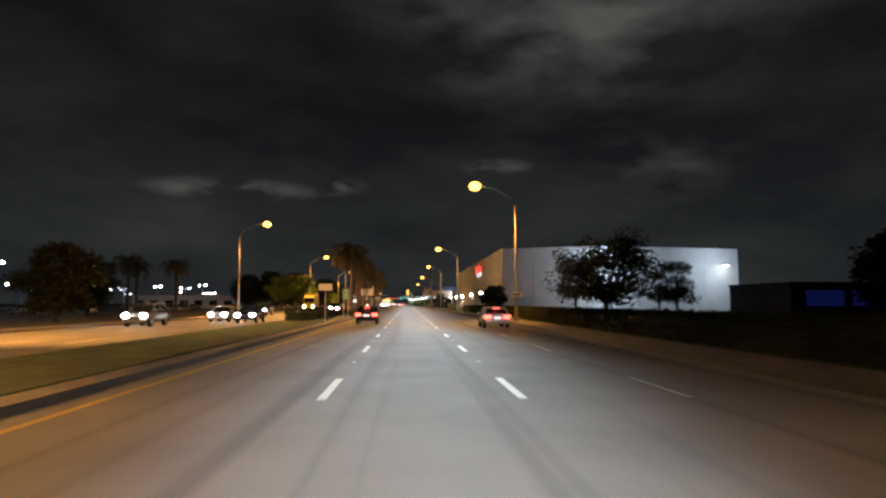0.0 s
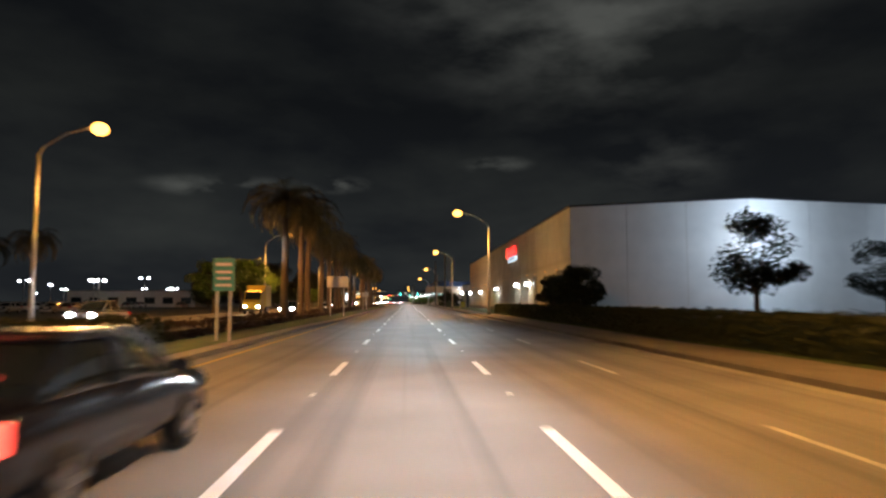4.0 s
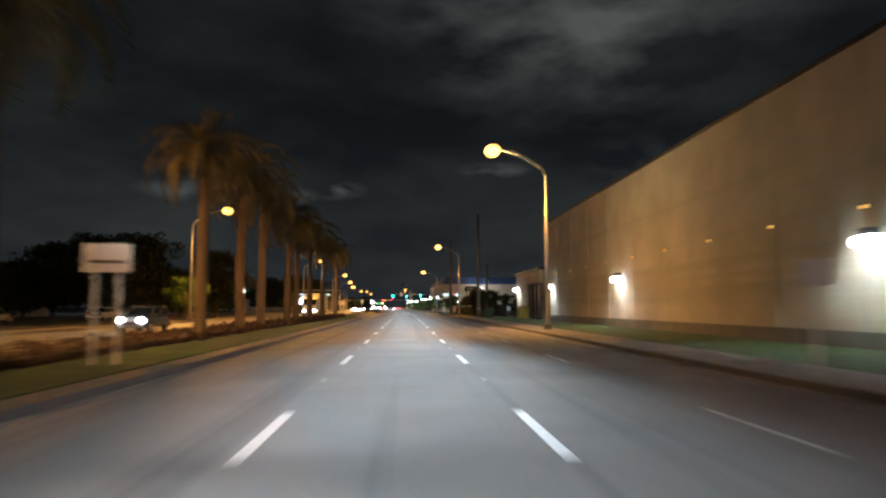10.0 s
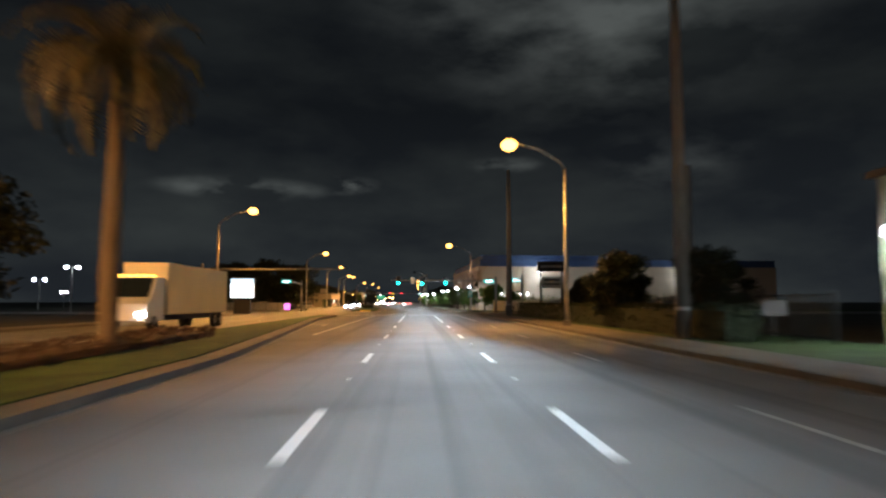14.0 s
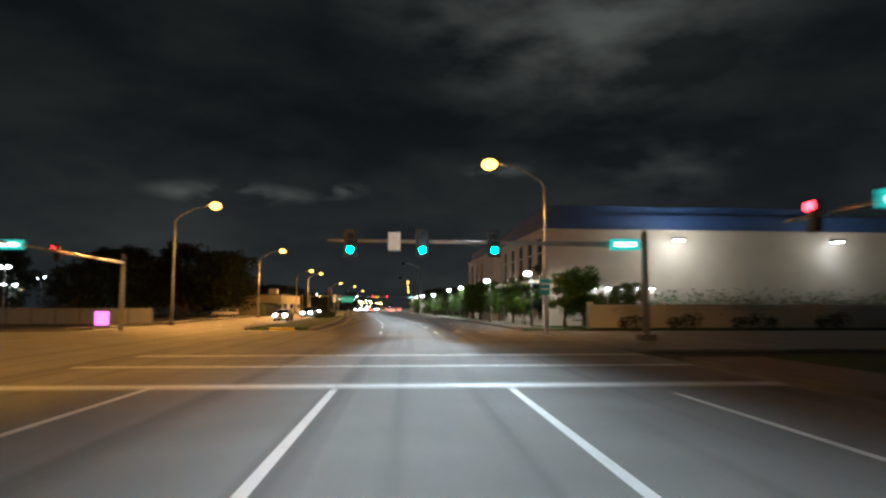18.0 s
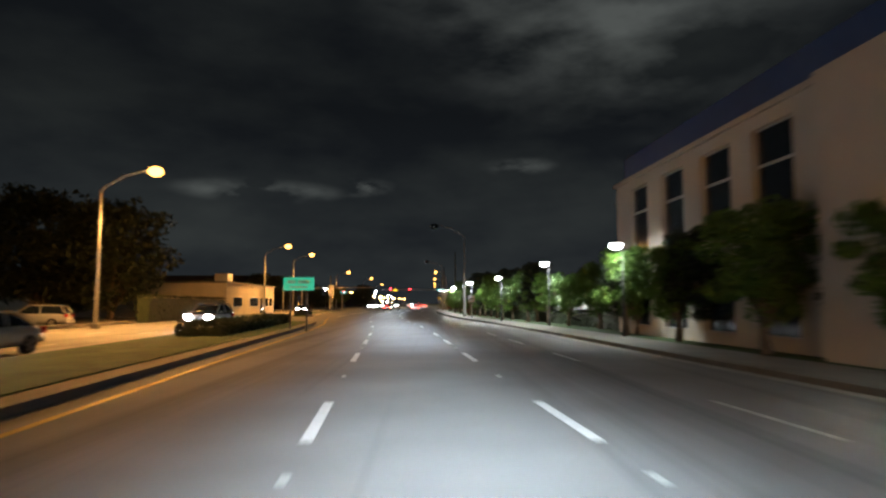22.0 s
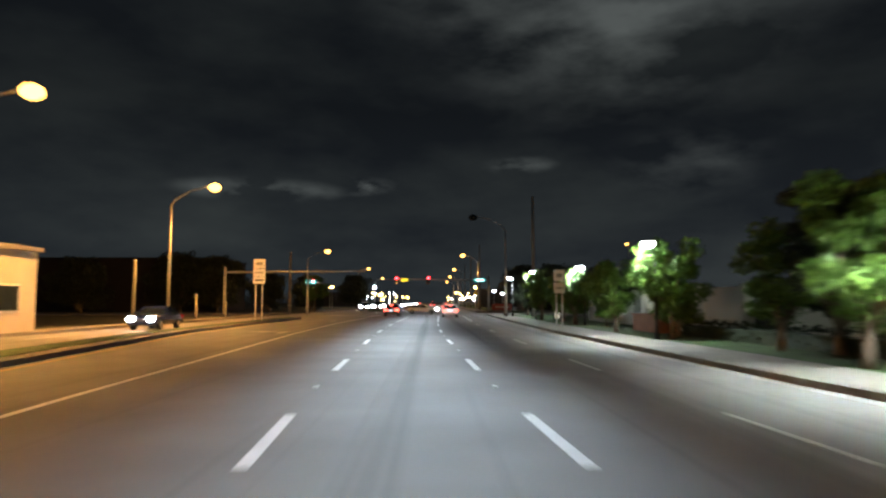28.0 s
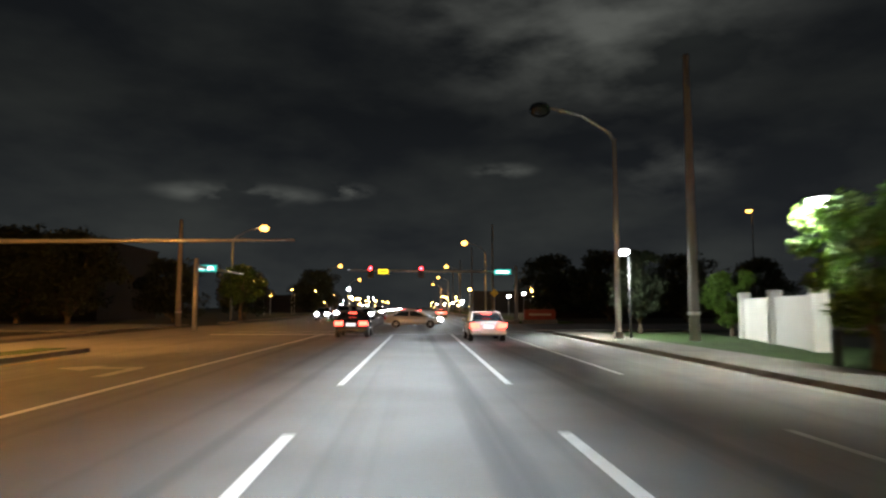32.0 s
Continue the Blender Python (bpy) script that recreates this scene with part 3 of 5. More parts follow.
def footprint(grow, z0, z1):
    """The building's outline, moved in by a distance, as a solid between two heights."""
    cx, cy = 38.0, 170.0
    bm = bmesh.new()
    pts = [(x + (grow if x < cx else -grow), y + (grow if y < cy else -grow)) for x, y in FOOT]
    lo = [bm.verts.new((x, y, z0)) for x, y in pts]
    hi = [bm.verts.new((x, y, z1)) for x, y in pts]
    bm.faces.new(lo[::-1])
    bm.faces.new(hi)
    for i in range(len(pts)):
        j = (i + 1) % len(pts)
        bm.faces.new((lo[i], lo[j], hi[j], hi[i]))
    bmesh.ops.recalc_face_normals(bm, faces=bm.faces)
    return bm


part("wall_core", footprint(0.3, -0.1, WH - 0.3), STUCCO, wh)
part("roof", footprint(0.25, WH - 0.3, WH - 0.1), ROOF, wh, "dark flat roof felt")
NP = 18
pw = (WY1 - WY0) / NP
for i in range(NP):
    a, b = WY0 + i * pw, WY0 + (i + 1) * pw
    part("wall_panel", block(WX, WX + 0.25, a + 0.02, b - 0.02, -0.1, WH), STUCCO, wh)
    if i:
        part("pilaster", block(WX - 0.05, WX, a - 0.16, a + 0.16, -0.1, WH - 0.25), STUCCO, wh)
part("coping", block(WX - 0.12, WX + 0.35, WY0, WY1 + 0.1, WH, WH + 0.18), DARK_METAL, wh, "dark metal coping")
for (p, q, n) in ((FOOT[0], FOOT[1], 3), (FOOT[1], FOOT[2], 4)):
    ln = math.dist(p, q)
    ang = math.degrees(math.atan2(q[1] - p[1], q[0] - p[0]))
    for i in range(n):
        ob = part("wall_panel", block(ln * i / n + 0.02, ln * (i + 1) / n - 0.02, 0.0, 0.25, -0.1, WH), STUCCO_W, wh, "white painted end wall panel")
        ob.matrix_basis = pose(p[0], p[1], 0, 0, 0, ang)
    ob = part("coping", block(0.05, ln, -0.12, 0.35, WH, WH + 0.18), DARK_METAL, wh, "dark metal coping")
    ob.matrix_basis = pose(p[0], p[1], 0, 0, 0, ang)
part("plinth", block(WX - 0.2, WX - 0.02, 152, WY1, 0.0, 0.75), CONCRETE, wh, "grey concrete plinth")
part("door", block(WX - 0.06, WX + 0.02, 145.0, 146.1, 0.2, 2.5), DOOR, wh, "brown steel door")
dd = part("door", block(WX - 0.06, WX + 0.02, 117.2, 121.0, 0.2, 5.2), BLACK, wh, "dark roller door opening")
for k in range(10):
    part("slat", block(WX - 0.085, WX - 0.06, 117.3, 120.9, 0.35 + k * 0.48, 0.72 + k * 0.48), BLACK, dd)
lv = part("louvre", block(WX - 0.05, WX + 0.02, 132.6, 135.0, 0.9, 5.0), BLACK, wh, "dark louvred opening")
for k in range(12):
    part("slat", block(WX - 0.12, WX - 0.05, 132.65, 134.95, 1.1 + k * 0.32, 1.22 + k * 0.32), LOUVRE, lv)


def wall_lamp():
    t = thing("wall_lamp", "lit white wall pack lamp on the warehouse wall", "wall lamp", "wall lamps on the warehouse")
    part("housing", block(-0.16, 0.34, -0.38, 0.38, -0.05, 0.22, bevel=0.04), DARK_METAL, t)
    part("lens", block(-0.30, 0.24, -0.44, 0.44, -0.46, -0.06, bevel=0.09), WHITE_GLOW, t, "glowing white lens")
    return t


wl_first = wall_lamp()
for i, (y, z) in enumerate(((137.5, 4.35), (147.2, 4.45), (169.8, 4.3), (198.1, 4.1), (222.2, 4.2), (241.8, 4.4))):
    x = WX - 0.35 if i < 5 else 16.6 - 0.33
    ob = wl_first if i == 0 else copy_thing(wl_first, pose(x, y, z))
    ob.matrix_basis = pose(x, y, z)
    lamp_light(x - 0.9, y, z - 0.2, WALL_W, COOL, 165, 0.15, (0.1, 0, -1))
for i in range(NP - 1):
    y = WY0 + (i + 1) * pw
    mk = thing("marker_lamp", "small amber marker lamp on the warehouse wall", "wall lamp", "amber markers on the warehouse")
    part("bracket", block(-0.06, 0.0, -0.12, 0.12, -0.05, 0.1), DARK_METAL, mk)
    part("lens", block(-0.13, -0.06, -0.1, 0.1, -0.06, 0.06, bevel=0.02), MARKER_GLOW, mk, "glowing amber lens")
    mk.matrix_basis = pose(WX - 0.05, y, 5.35)
cl = copy_thing(wl_first, pose(11.4, 356.7, 3.75))
tagged(cl, "lit white strip lamp under the office canopy", "wall lamp")
lamp_light(11.0, 356.7, 3.5, 500, COOL, 172, 0.15, (0.3, 0, -1))
# flood lamp on the end wall
fl = thing("flood_lamp", "lit white flood lamp on a bracket at the end wall", "flood lamp")
part("bracket", pipe([(0, 0, 0.6), (0, -0.8, 0.9), (0, -1.4, 0.7)], [0.05, 0.05, 0.05], 8), GALV, fl)
part("housing", block(-0.5, 0.5, -1.8, -1.2, 0.5, 0.72, bevel=0.04), DARK_METAL, fl)
part("lens", block(-0.42, 0.42, -1.72, -1.28, 0.42, 0.5), WHITE_GLOW, fl, "glowing white lens")
fl.matrix_basis = pose(32.6, 107.8, 8.2, 0, 0, -12)
lamp_light(33.5, 101.6, 8.4, 3300, (0.60, 0.77, 1.0), 178, 0.4, (0, 1, -0.3))
fl_2 = copy_thing(fl, pose(56.5, 112.0, 8.0, 0, 0, 10))
lamp_light(55.5, 105.5, 8.2, 1300, (0.60, 0.77, 1.0), 178, 0.4, (0, 1, -0.3))

# lit sign: a red lettered bar with a pale blue bar below, drawn as plain shapes
sg = thing("wall_sign", "glowing red sign with a pale blue bar on the wall", "sign")
bm = bmesh.new()
for k in range(16):
    ball(bm, (WX - 0.22, 148.2 + 8.7 * k / 15, 9.62 + 0.06 * math.sin(1.7 * k)), 0.62, 0.12, 1.0, 0.85, 12, 8)
part("red_panel", bm, SIGN_RED_DIM, sg, "dim red backing shape", smooth=True)
for y, z, ry, rz in ((156.1, 9.72, 1.35, 0.95), (154.2, 9.55, 0.5, 0.5), (153.2, 9.6, 0.45, 0.55), (152.3, 9.75, 0.32, 0.72), (151.5, 9.6, 0.4, 0.5), (150.5, 9.85, 0.36, 0.85), (149.5, 9.6, 0.48, 0.5), (148.4, 9.75, 0.55, 0.8)):
    part("red_shape", ball(bmesh.new(), (WX - 0.34, y, z), 1.0, 0.09, ry, rz, 16, 10), SIGN_RED, sg, "glowing red rounded shape", smooth=True)
part("blue_panel", block(WX - 0.33, WX - 0.12, 147.9, 155.6, 8.2, 8.85, bevel=0.05), SIGN_BLUE, sg, "glowing pale blue bar")
for k in range(9):
    part("bar", block(WX - 0.345, WX - 0.33, 148.3 + k * 0.8, 148.85 + k * 0.8, 8.35, 8.7), SIGN_BACK, sg)

# low annex behind the warehouse
ax = thing("annex", "low cream annex building with a covered bay", "building")
AX = 16.6
part("wall", block(AX, 40, 234, 243.2, -0.1, 6.2), STUCCO, ax)
part("wall", block(AX + 2.6, 40, 226.3, 234, -0.1, 6.2), STUCCO, ax)
part("roof", block(AX - 0.25, 40.3, 226.2, 243.6, 6.2, 6.45), DARK_METAL, ax, "dark flat roof edge")
part("lintel", block(AX, AX + 0.4, 226.3, 234, 4.6, 6.2), STUCCO, ax)
for y in (227.0, 229.4, 231.8):
    part("post", block(AX + 0.1, AX + 0.3, y, y + 0.2, 0, 4.6), DARK_METAL, ax)
part("rail", block(AX + 0.12, AX + 0.2, 226.6, 233.8, 0.95, 1.03), GALV, ax)
part("rail", block(AX + 0.12, AX + 0.2, 226.6, 233.8, 0.5, 0.58), GALV, ax)
bn = thing("steel_bin", "yellow steel bin standing in the covered bay", "bin", at=(AX - 0.9, 233.2, 0.13))
part("body", block(-0.7, 0.7, -0.8, 0.8, 0.1, 1.5, bevel=0.04), YELLOW_BOX, bn)
part("lid", block(-0.74, 0.74, -0.84, 0.84, 1.5, 1.58, bevel=0.02), BLACK, bn, "black lid")

# ---------------------------------------------------------------- office block with the blue parapet
of = thing("office_building", "two-storey cream office block with blue metal parapet", "office building", at=(11.7, 346.0, 0), turn=2.9)
OL, OW = 45.0, 60.0
part("wall", block(0.3, OW, 0.3, OL - 0.3, -0.1, 8.8), CREAM, of)
part("wall", block(0.0, OW, 0.0, 0.3, -0.1, 8.8), CREAM, of)
part("parapet", block(0.35, OW, 0.35, OL - 0.4, 8.8, 10.35), BLUE_BAND, of, "blue metal parapet")
part("parapet", block(0.8, 26.0, 0.8, 17.0, 10.35, 11.2), BLUE_BAND, of, "taller blue metal parapet")
part("cornice", block(-0.18, OW, -0.18, OL + 0.1, 8.7, 8.9), CREAM, of, "pale projecting cornice")
part("roof", block(0.5, OW, 0.5, OL - 0.5, 10.25, 10.4), ROOF, of)
of.matrix_basis = of.matrix_basis @ Matrix.Diagonal((1, 1, 0.955, 1))
bays = (1.9, 5.6, 9.4, 13.2, 17.0, 29.3, 33.3, 37.4, 41.6)
ww = 2.4
edges = [0.0]
for c in bays:
    edges += [c - ww / 2, c + ww / 2]
edges.append(OL)
for i in range(0, len(edges), 2):
    part("pier", block(0.0, 0.3, edges[i], edges[i + 1], 4.4, 8.8), CREAM, of)
part("spandrel", block(0.0, 0.3, 0.3, OL, 3.9, 4.4), CREAM, of)
part("spandrel", block(0.0, 0.3, 0.3, OL, -0.1, 0.6), CREAM, of)
for i in range(0, len(edges), 2):
    part("pier", block(0.0, 0.3, edges[i], edges[i + 1], 0.6, 3.9), CREAM, of)
for c in bays:
    for z0, z1, nm in ((4.4, 8.2, "window"), (0.6, 3.9, "window")):
        w = part(nm, block(0.22, 0.28, c - ww / 2, c + ww / 2, z0, z1), FRAME, of)
        zm = z0 + (z1 - z0) * 0.64
        part("pane", block(0.19, 0.22, c - ww / 2 + 0.07, c + ww / 2 - 0.07, z0 + 0.07, zm - 0.06), GLASS, w, "dark glass")
        part("pane", block(0.19, 0.22, c - ww / 2 + 0.07, c + ww / 2 - 0.07, zm + 0.06, z1 - 0.07), GLASS, w, "dark glass")
        part("sill", block(-0.06, 0.19, c - ww / 2, c + ww / 2, z0 - 0.06, z0 + 0.04), CREAM, w)
    part("lintel", block(0.0, 0.3, c - ww / 2, c + ww / 2, 8.2, 8.8), CREAM, of)
part("stair_tower", block(-0.8, 0.0, 19.7, 25.8, -0.1, 8.68), CREAM, of, "projecting cream stair tower")
part("canopy", block(-1.2, 0.0, 0.5, 19.0, 4.0, 4.25), STUCCO_W, of, "thin white canopy")
for k, lx in enumerate((11.7, 26.5, 40.0)):
    lp = copy_thing(fl, pose(11.7 + lx, 346.3 + 0.05 * lx, 7.0))
    tagged(lp, "lit white flood lamp on the office wall", "flood lamp")
    lamp_light(11.7 + lx, 342.2 + 0.05 * lx, 7.4, (600, 200, 200)[k], (0.97, 1.0, 0.93), 176, 0.3, (0, 1, -0.35))

pwall = thing("perimeter_wall", "white painted perimeter wall with panels", "wall")
for k in range(8):
    part("panel", block(14.0 + k * 6.0, 19.9 + k * 6.0, 340.0, 340.22, 0, 1.9), STUCCO_W, pwall)
    part("pier", block(13.8 + k * 6.0, 14.15 + k * 6.0, 339.9, 340.32, 0, 2.1), STUCCO_W, pwall)
for k in range(5):
    sl = thing("strip_lamp", "small lit lamp on the office side wall", "wall lamp", "row of small lamps on the office wall", at=(16.0 + 1.3 * k, 346.0 + 0.066 * k, 3.35))
    part("housing", block(-0.2, 0.2, -0.1, 0.22, 0.0, 0.12, bevel=0.02), DARK_METAL, sl)
    part("lens", ball(bmesh.new(), (0, -0.06, -0.05), 0.13, 1.6, 0.8, 0.7, 10, 6), WHITE_GLOW, sl, "glowing white lens", smooth=True)
setting("verge", block(8.9, 120, 337.2, 346.2, -0.1, 0.12), GRASS, "mown grass at the street corner", "grass")

# ---------------------------------------------------------------- low building on the far side
lb = thing("shop_building", "low tan flat-roofed shop building with dark windows", "building")
LX, LY0, LY1, LH = -29.0, 443.5, 470.5, 4.5
part("wall", block(-62, LX, LY0, LY1, -0.1, LH), STUCCO, lb)
part("roof", block(-62.2, LX + 0.25, LY0 - 0.25, LY1 + 0.2, LH, LH + 0.25), ROOF, lb)
for k, (a, b, z0) in enumerate(((446.5, 451.0, 1.2), (455.0, 459.8, 1.2), (461.0, 462.6, 0.1), (464.0, 466.2, 1.2), (467.0, 469.0, 1.2))):
    w = part("door" if z0 < 0.5 else "window", block(LX - 0.02, LX + 0.06, a, b, z0, 2.7), FRAME, lb)
    part("pane", block(LX + 0.06, LX + 0.08, a + 0.1, b - 0.1, z0 + 0.1, 2.6), GLASS, w, "dark glass")
ac = thing("roof_unit", "pale metal air conditioning unit on the flat roof", "air conditioner", at=(-33, 455, LH + 0.25))
part("body", block(-1, 1, -1.2, 1.2, 0, 1.5, bevel=0.06), LOUVRE, ac)
part("fan_grille", block(-0.7, 0.7, -0.7, 0.7, 1.5, 1.56), DARK_METAL, ac)


# ---------------------------------------------------------------- plants
def leaves(rng, clumps, size, count):
    """Many small bent leaves scattered in clumps; clumps are (x, y, z, radius, flatness)."""
    verts, faces = [], []
    for cx, cy, cz, r, fl in clumps:
        for _ in range(count):
            d = Vector((rng.gauss(0, 1), rng.gauss(0, 1), rng.gauss(0, 1))).normalized() * r * rng.random() ** 0.35
            c = Vector((cx + d.x, cy + d.y, cz + d.z * fl))
            a = Vector((rng.uniform(-1, 1), rng.uniform(-1, 1), rng.uniform(-0.7, 0.7))).normalized()
            b = a.cross(Vector((rng.uniform(-1, 1), rng.uniform(-1, 1), 1))).normalized()
            s = size * rng.uniform(0.6, 1.3)
            i = len(verts)
            verts += [c - a * s, c + b * s * 0.45, c + a * s, c - b * s * 0.45]
            faces.append((i, i + 1, i + 2, i + 3))
    bm = bmesh.new()
    me = bpy.data.meshes.new("tmp")
    me.from_pydata([tuple(v) for v in verts], [], faces)
    bm.from_mesh(me)
    bpy.data.meshes.remove(me)
    return bm


def palm(seed, h=7.6, fr=30):
    rng = random.Random(seed)
    t = thing("royal_palm", "tall royal palm with smooth grey trunk and drooping crown", "palm tree", "palms along the median")
    part("trunk", pipe([(0, 0, 0), (0, 0, 0.5), (0.04, 0, h * 0.4), (0.02, 0.03, h * 0.75), (0, 0, h)], [0.36, 0.28, 0.27, 0.24, 0.17], 14), BARK, t, smooth=True)
    part("crownshaft", pipe([(0, 0, h), (0, 0, h + 0.7), (0, 0, h + 1.5)], [0.19, 0.16, 0.07], 10), PALM_LEAF, t, "smooth green crownshaft", smooth=True)
    verts, faces = [], []
    for k in range(fr):
        az = k * 2.399 + rng.uniform(-0.2, 0.2)
        up = 1.15 - 1.5 * (k / fr) + rng.uniform(-0.1, 0.1)
        ln = rng.uniform(3.0, 4.0)
        side = Vector((-math.sin(az), math.cos(az), 0))
        p = Vector((0, 0, h + 1.3))
        ang = up
        seg = 11
        for s in range(seg):
            d = Vector((math.cos(az) * math.cos(ang), math.sin(az) * math.cos(ang), math.sin(ang)))
            q = p + d * ln / seg
            nrm = side.cross(d)
            wd = 0.72 * math.sin(math.pi * min(1, (s + 1.2) / (seg + 0.6))) + 0.08
            for sg_ in (-1, 1):
                for sub in (0.0, 0.33, 0.66):
                    a = p.lerp(q, sub)
                    b = p.lerp(q, sub + 0.26)
                    droop = -0.35 * wd + rng.uniform(-0.12, 0.06)
                    tip = a + side * sg_ * wd + d * 0.22 + nrm * droop
                    i = len(verts)
                    verts += [tuple(a), tuple(b), tuple(tip)]
                    faces.append((i, i + 1, i + 2))
            p = q
            ang -= 0.16 + 0.03 * s * 0.3
    me = bpy.data.meshes.new("crown")
    me.from_pydata(verts, [], faces)
    me.materials.append(PALM_LEAF)
    cr = new("crown", me)
    cr.parent = t
    return t


palms = [palm(k) for k in range(3)]
used = set()
PALM_Y = (97.5, 104.2, 111.4, 119, 127, 133.5, 140, 147, 155, 162.2, 178, 185.4, 192.5, 200.4, 206.6, 216, 226.8, 240.8)
prng = random.Random(5)
for i, y in enumerate(PALM_Y):
    k = i % 3
    m = pose(-9.4 + prng.uniform(-0.25, 0.25), y, 0.17, 0, 0, prng.uniform(0, 360))
    s = prng.uniform(0.94, 1.08)
    ob = palms[k] if k not in used else copy_thing(palms[k], m)
    used.add(k)
    ob.matrix_basis = m @ Matrix.Diagonal((s, s, s, 1))


def tree(seed, h, r, material, label, leaf=0.13, clumps=26, per=150, base=0.35, name="tree"):
    rng = random.Random(seed)
    t = thing(name, label, "tree", at=(0, 0, 0))
    th = h * base
    bm = pipe([(0, 0, 0), (0.05, 0.02, th * 0.6), (0.02, 0.05, th * 1.25)], [0.05 * r + 0.09, 0.04 * r + 0.06, 0.03 * r + 0.04], 9)
    part("trunk", bm, TRUNK, t, smooth=True)
    lim = bmesh.new()
    cl = []
    for k in range(clumps):
        az, rr = rng.uniform(0, 6.283), r * rng.uniform(0.15, 0.95)
        z = th + (h - th) * rng.uniform(0.12, 0.93)
        sq = math.sqrt(max(0.06, 1 - ((z - (th + h) / 2) / ((h - th) / 2 + 0.01)) ** 2))
        c = (math.cos(az) * rr * sq, math.sin(az) * rr * sq, z)
        cl.append((*c, r * rng.uniform(0.2, 0.4), 0.75))
        if k % 3 == 0:
            tube(lim, (0.02, 0.05, th * rng.uniform(0.85, 1.2)), (c[0] * 0.8, c[1] * 0.8, z - 0.1), 0.05 + 0.012 * r, 0.015, 6)
    part("limb", lim, TRUNK, t)
    part("crown", leaves(rng, cl, leaf, per), material, t, "uneven leafy crown")
    return t


def place(first, spots):
    for i, (x, y, s, rz) in enumerate(spots):
        ob = first if i == 0 else copy_thing(first, pose(x, y, 0.1))
        ob.matrix_basis = pose(x, y, ground_z(x, y) - 0.03, 0, 0, rz) @ Matrix.Diagonal((s, s, s, 1))


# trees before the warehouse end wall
place(tree(11, 7.4, 3.4, LEAF_UNLIT, "dark broadleaf tree standing in front of the warehouse", 0.16, 34, 170, 0.3), [(24.5, 91, 1.05, 120), (27, 61, 0.8, 20), (40, 99, 0.9, 70)])
place(tree(12, 4.2, 2.1, LEAF_UNLIT, "round dark bush tree beside the pavement", 0.14, 46, 230, 0.12), [(13.2, 96.5, 1.0, 0), (14.4, 109.5, 0.95, 90), (12.8, 262, 1.1, 50), (15.5, 281, 0.9, 30), (19, 289, 0.85, 110)])
place(tree(16, 7.2, 4.8, LEAF_UNLIT, "broad dark tree spreading over the hedge", 0.17, 60, 190, 0.22), [(16.4, 50, 1.0, 0)])
# street trees along the office pavement
street_trees = tree(13, 4.3, 1.75, LEAF, "young green street tree beside the pavement", 0.12, 34, 200, 0.2)
trng = random.Random(31)
spots = [(14.6, 344.3, 1.15, 0), (12.4, 341.6, 1.0, 200), (18.2, 343.2, 0.9, 90)]
for k in range(25):
    y = 350.5 + 6.2 * k
    spots.append((bend(y) + trng.uniform(11.3, 12.6), y + trng.uniform(-1, 1), trng.uniform(0.88, 1.15), trng.uniform(0, 360)))
place(street_trees, [q for q in spots if not (470 < q[1] < 480 or 496 < q[1] < 513)] + [(9.4, 514, 0.9, 45)])
dark_street = tree(17, 5.4, 2.0, LEAF_UNLIT, "dense dark street tree behind the pavement", 0.13, 40, 210, 0.14)
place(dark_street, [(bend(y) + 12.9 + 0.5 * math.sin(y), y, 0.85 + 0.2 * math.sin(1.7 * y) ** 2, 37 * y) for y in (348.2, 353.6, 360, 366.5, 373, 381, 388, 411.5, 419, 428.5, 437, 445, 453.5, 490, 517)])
dark_tall = tree(14, 8.5, 4.6, LEAF_UNLIT, "dark rounded tree standing beyond the road", 0.27, 70, 130, 0.07)
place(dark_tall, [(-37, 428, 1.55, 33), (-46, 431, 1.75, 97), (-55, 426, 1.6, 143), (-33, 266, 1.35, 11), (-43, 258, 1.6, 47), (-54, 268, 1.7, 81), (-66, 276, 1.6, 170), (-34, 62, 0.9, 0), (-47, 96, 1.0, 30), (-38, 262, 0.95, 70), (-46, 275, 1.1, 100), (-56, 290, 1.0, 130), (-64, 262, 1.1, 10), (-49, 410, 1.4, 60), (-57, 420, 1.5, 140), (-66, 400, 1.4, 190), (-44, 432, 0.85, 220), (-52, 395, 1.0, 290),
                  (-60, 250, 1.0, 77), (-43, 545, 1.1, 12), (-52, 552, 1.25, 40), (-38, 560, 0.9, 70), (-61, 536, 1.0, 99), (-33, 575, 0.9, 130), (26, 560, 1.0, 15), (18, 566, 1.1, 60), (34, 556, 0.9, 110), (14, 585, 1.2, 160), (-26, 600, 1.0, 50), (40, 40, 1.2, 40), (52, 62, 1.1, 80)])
far_palms = [(-46, 130), (-52, 122), (-58, 141), (-65, 128), (-72, 150)]
for i, (x, y) in enumerate(far_palms):
    copy_thing(palms[i % 3], pose(x, y, -0.13, 0, 0, 77 * i))
yl = tree(15, 5.2, 2.6, LEAF, "yellow-lit broadleaf tree beside the oncoming pavement", 0.17, 26, 150, 0.3)
place(yl, [(-25.9, 151, 1.6, 60), (-26.5, 166, 1.35, 0), (-26, 228, 1.0, 40), (-25.8, 300, 1.0, 90), (-28.5, 555, 1.2, 140), (-27, 140, 1.4, 20)])


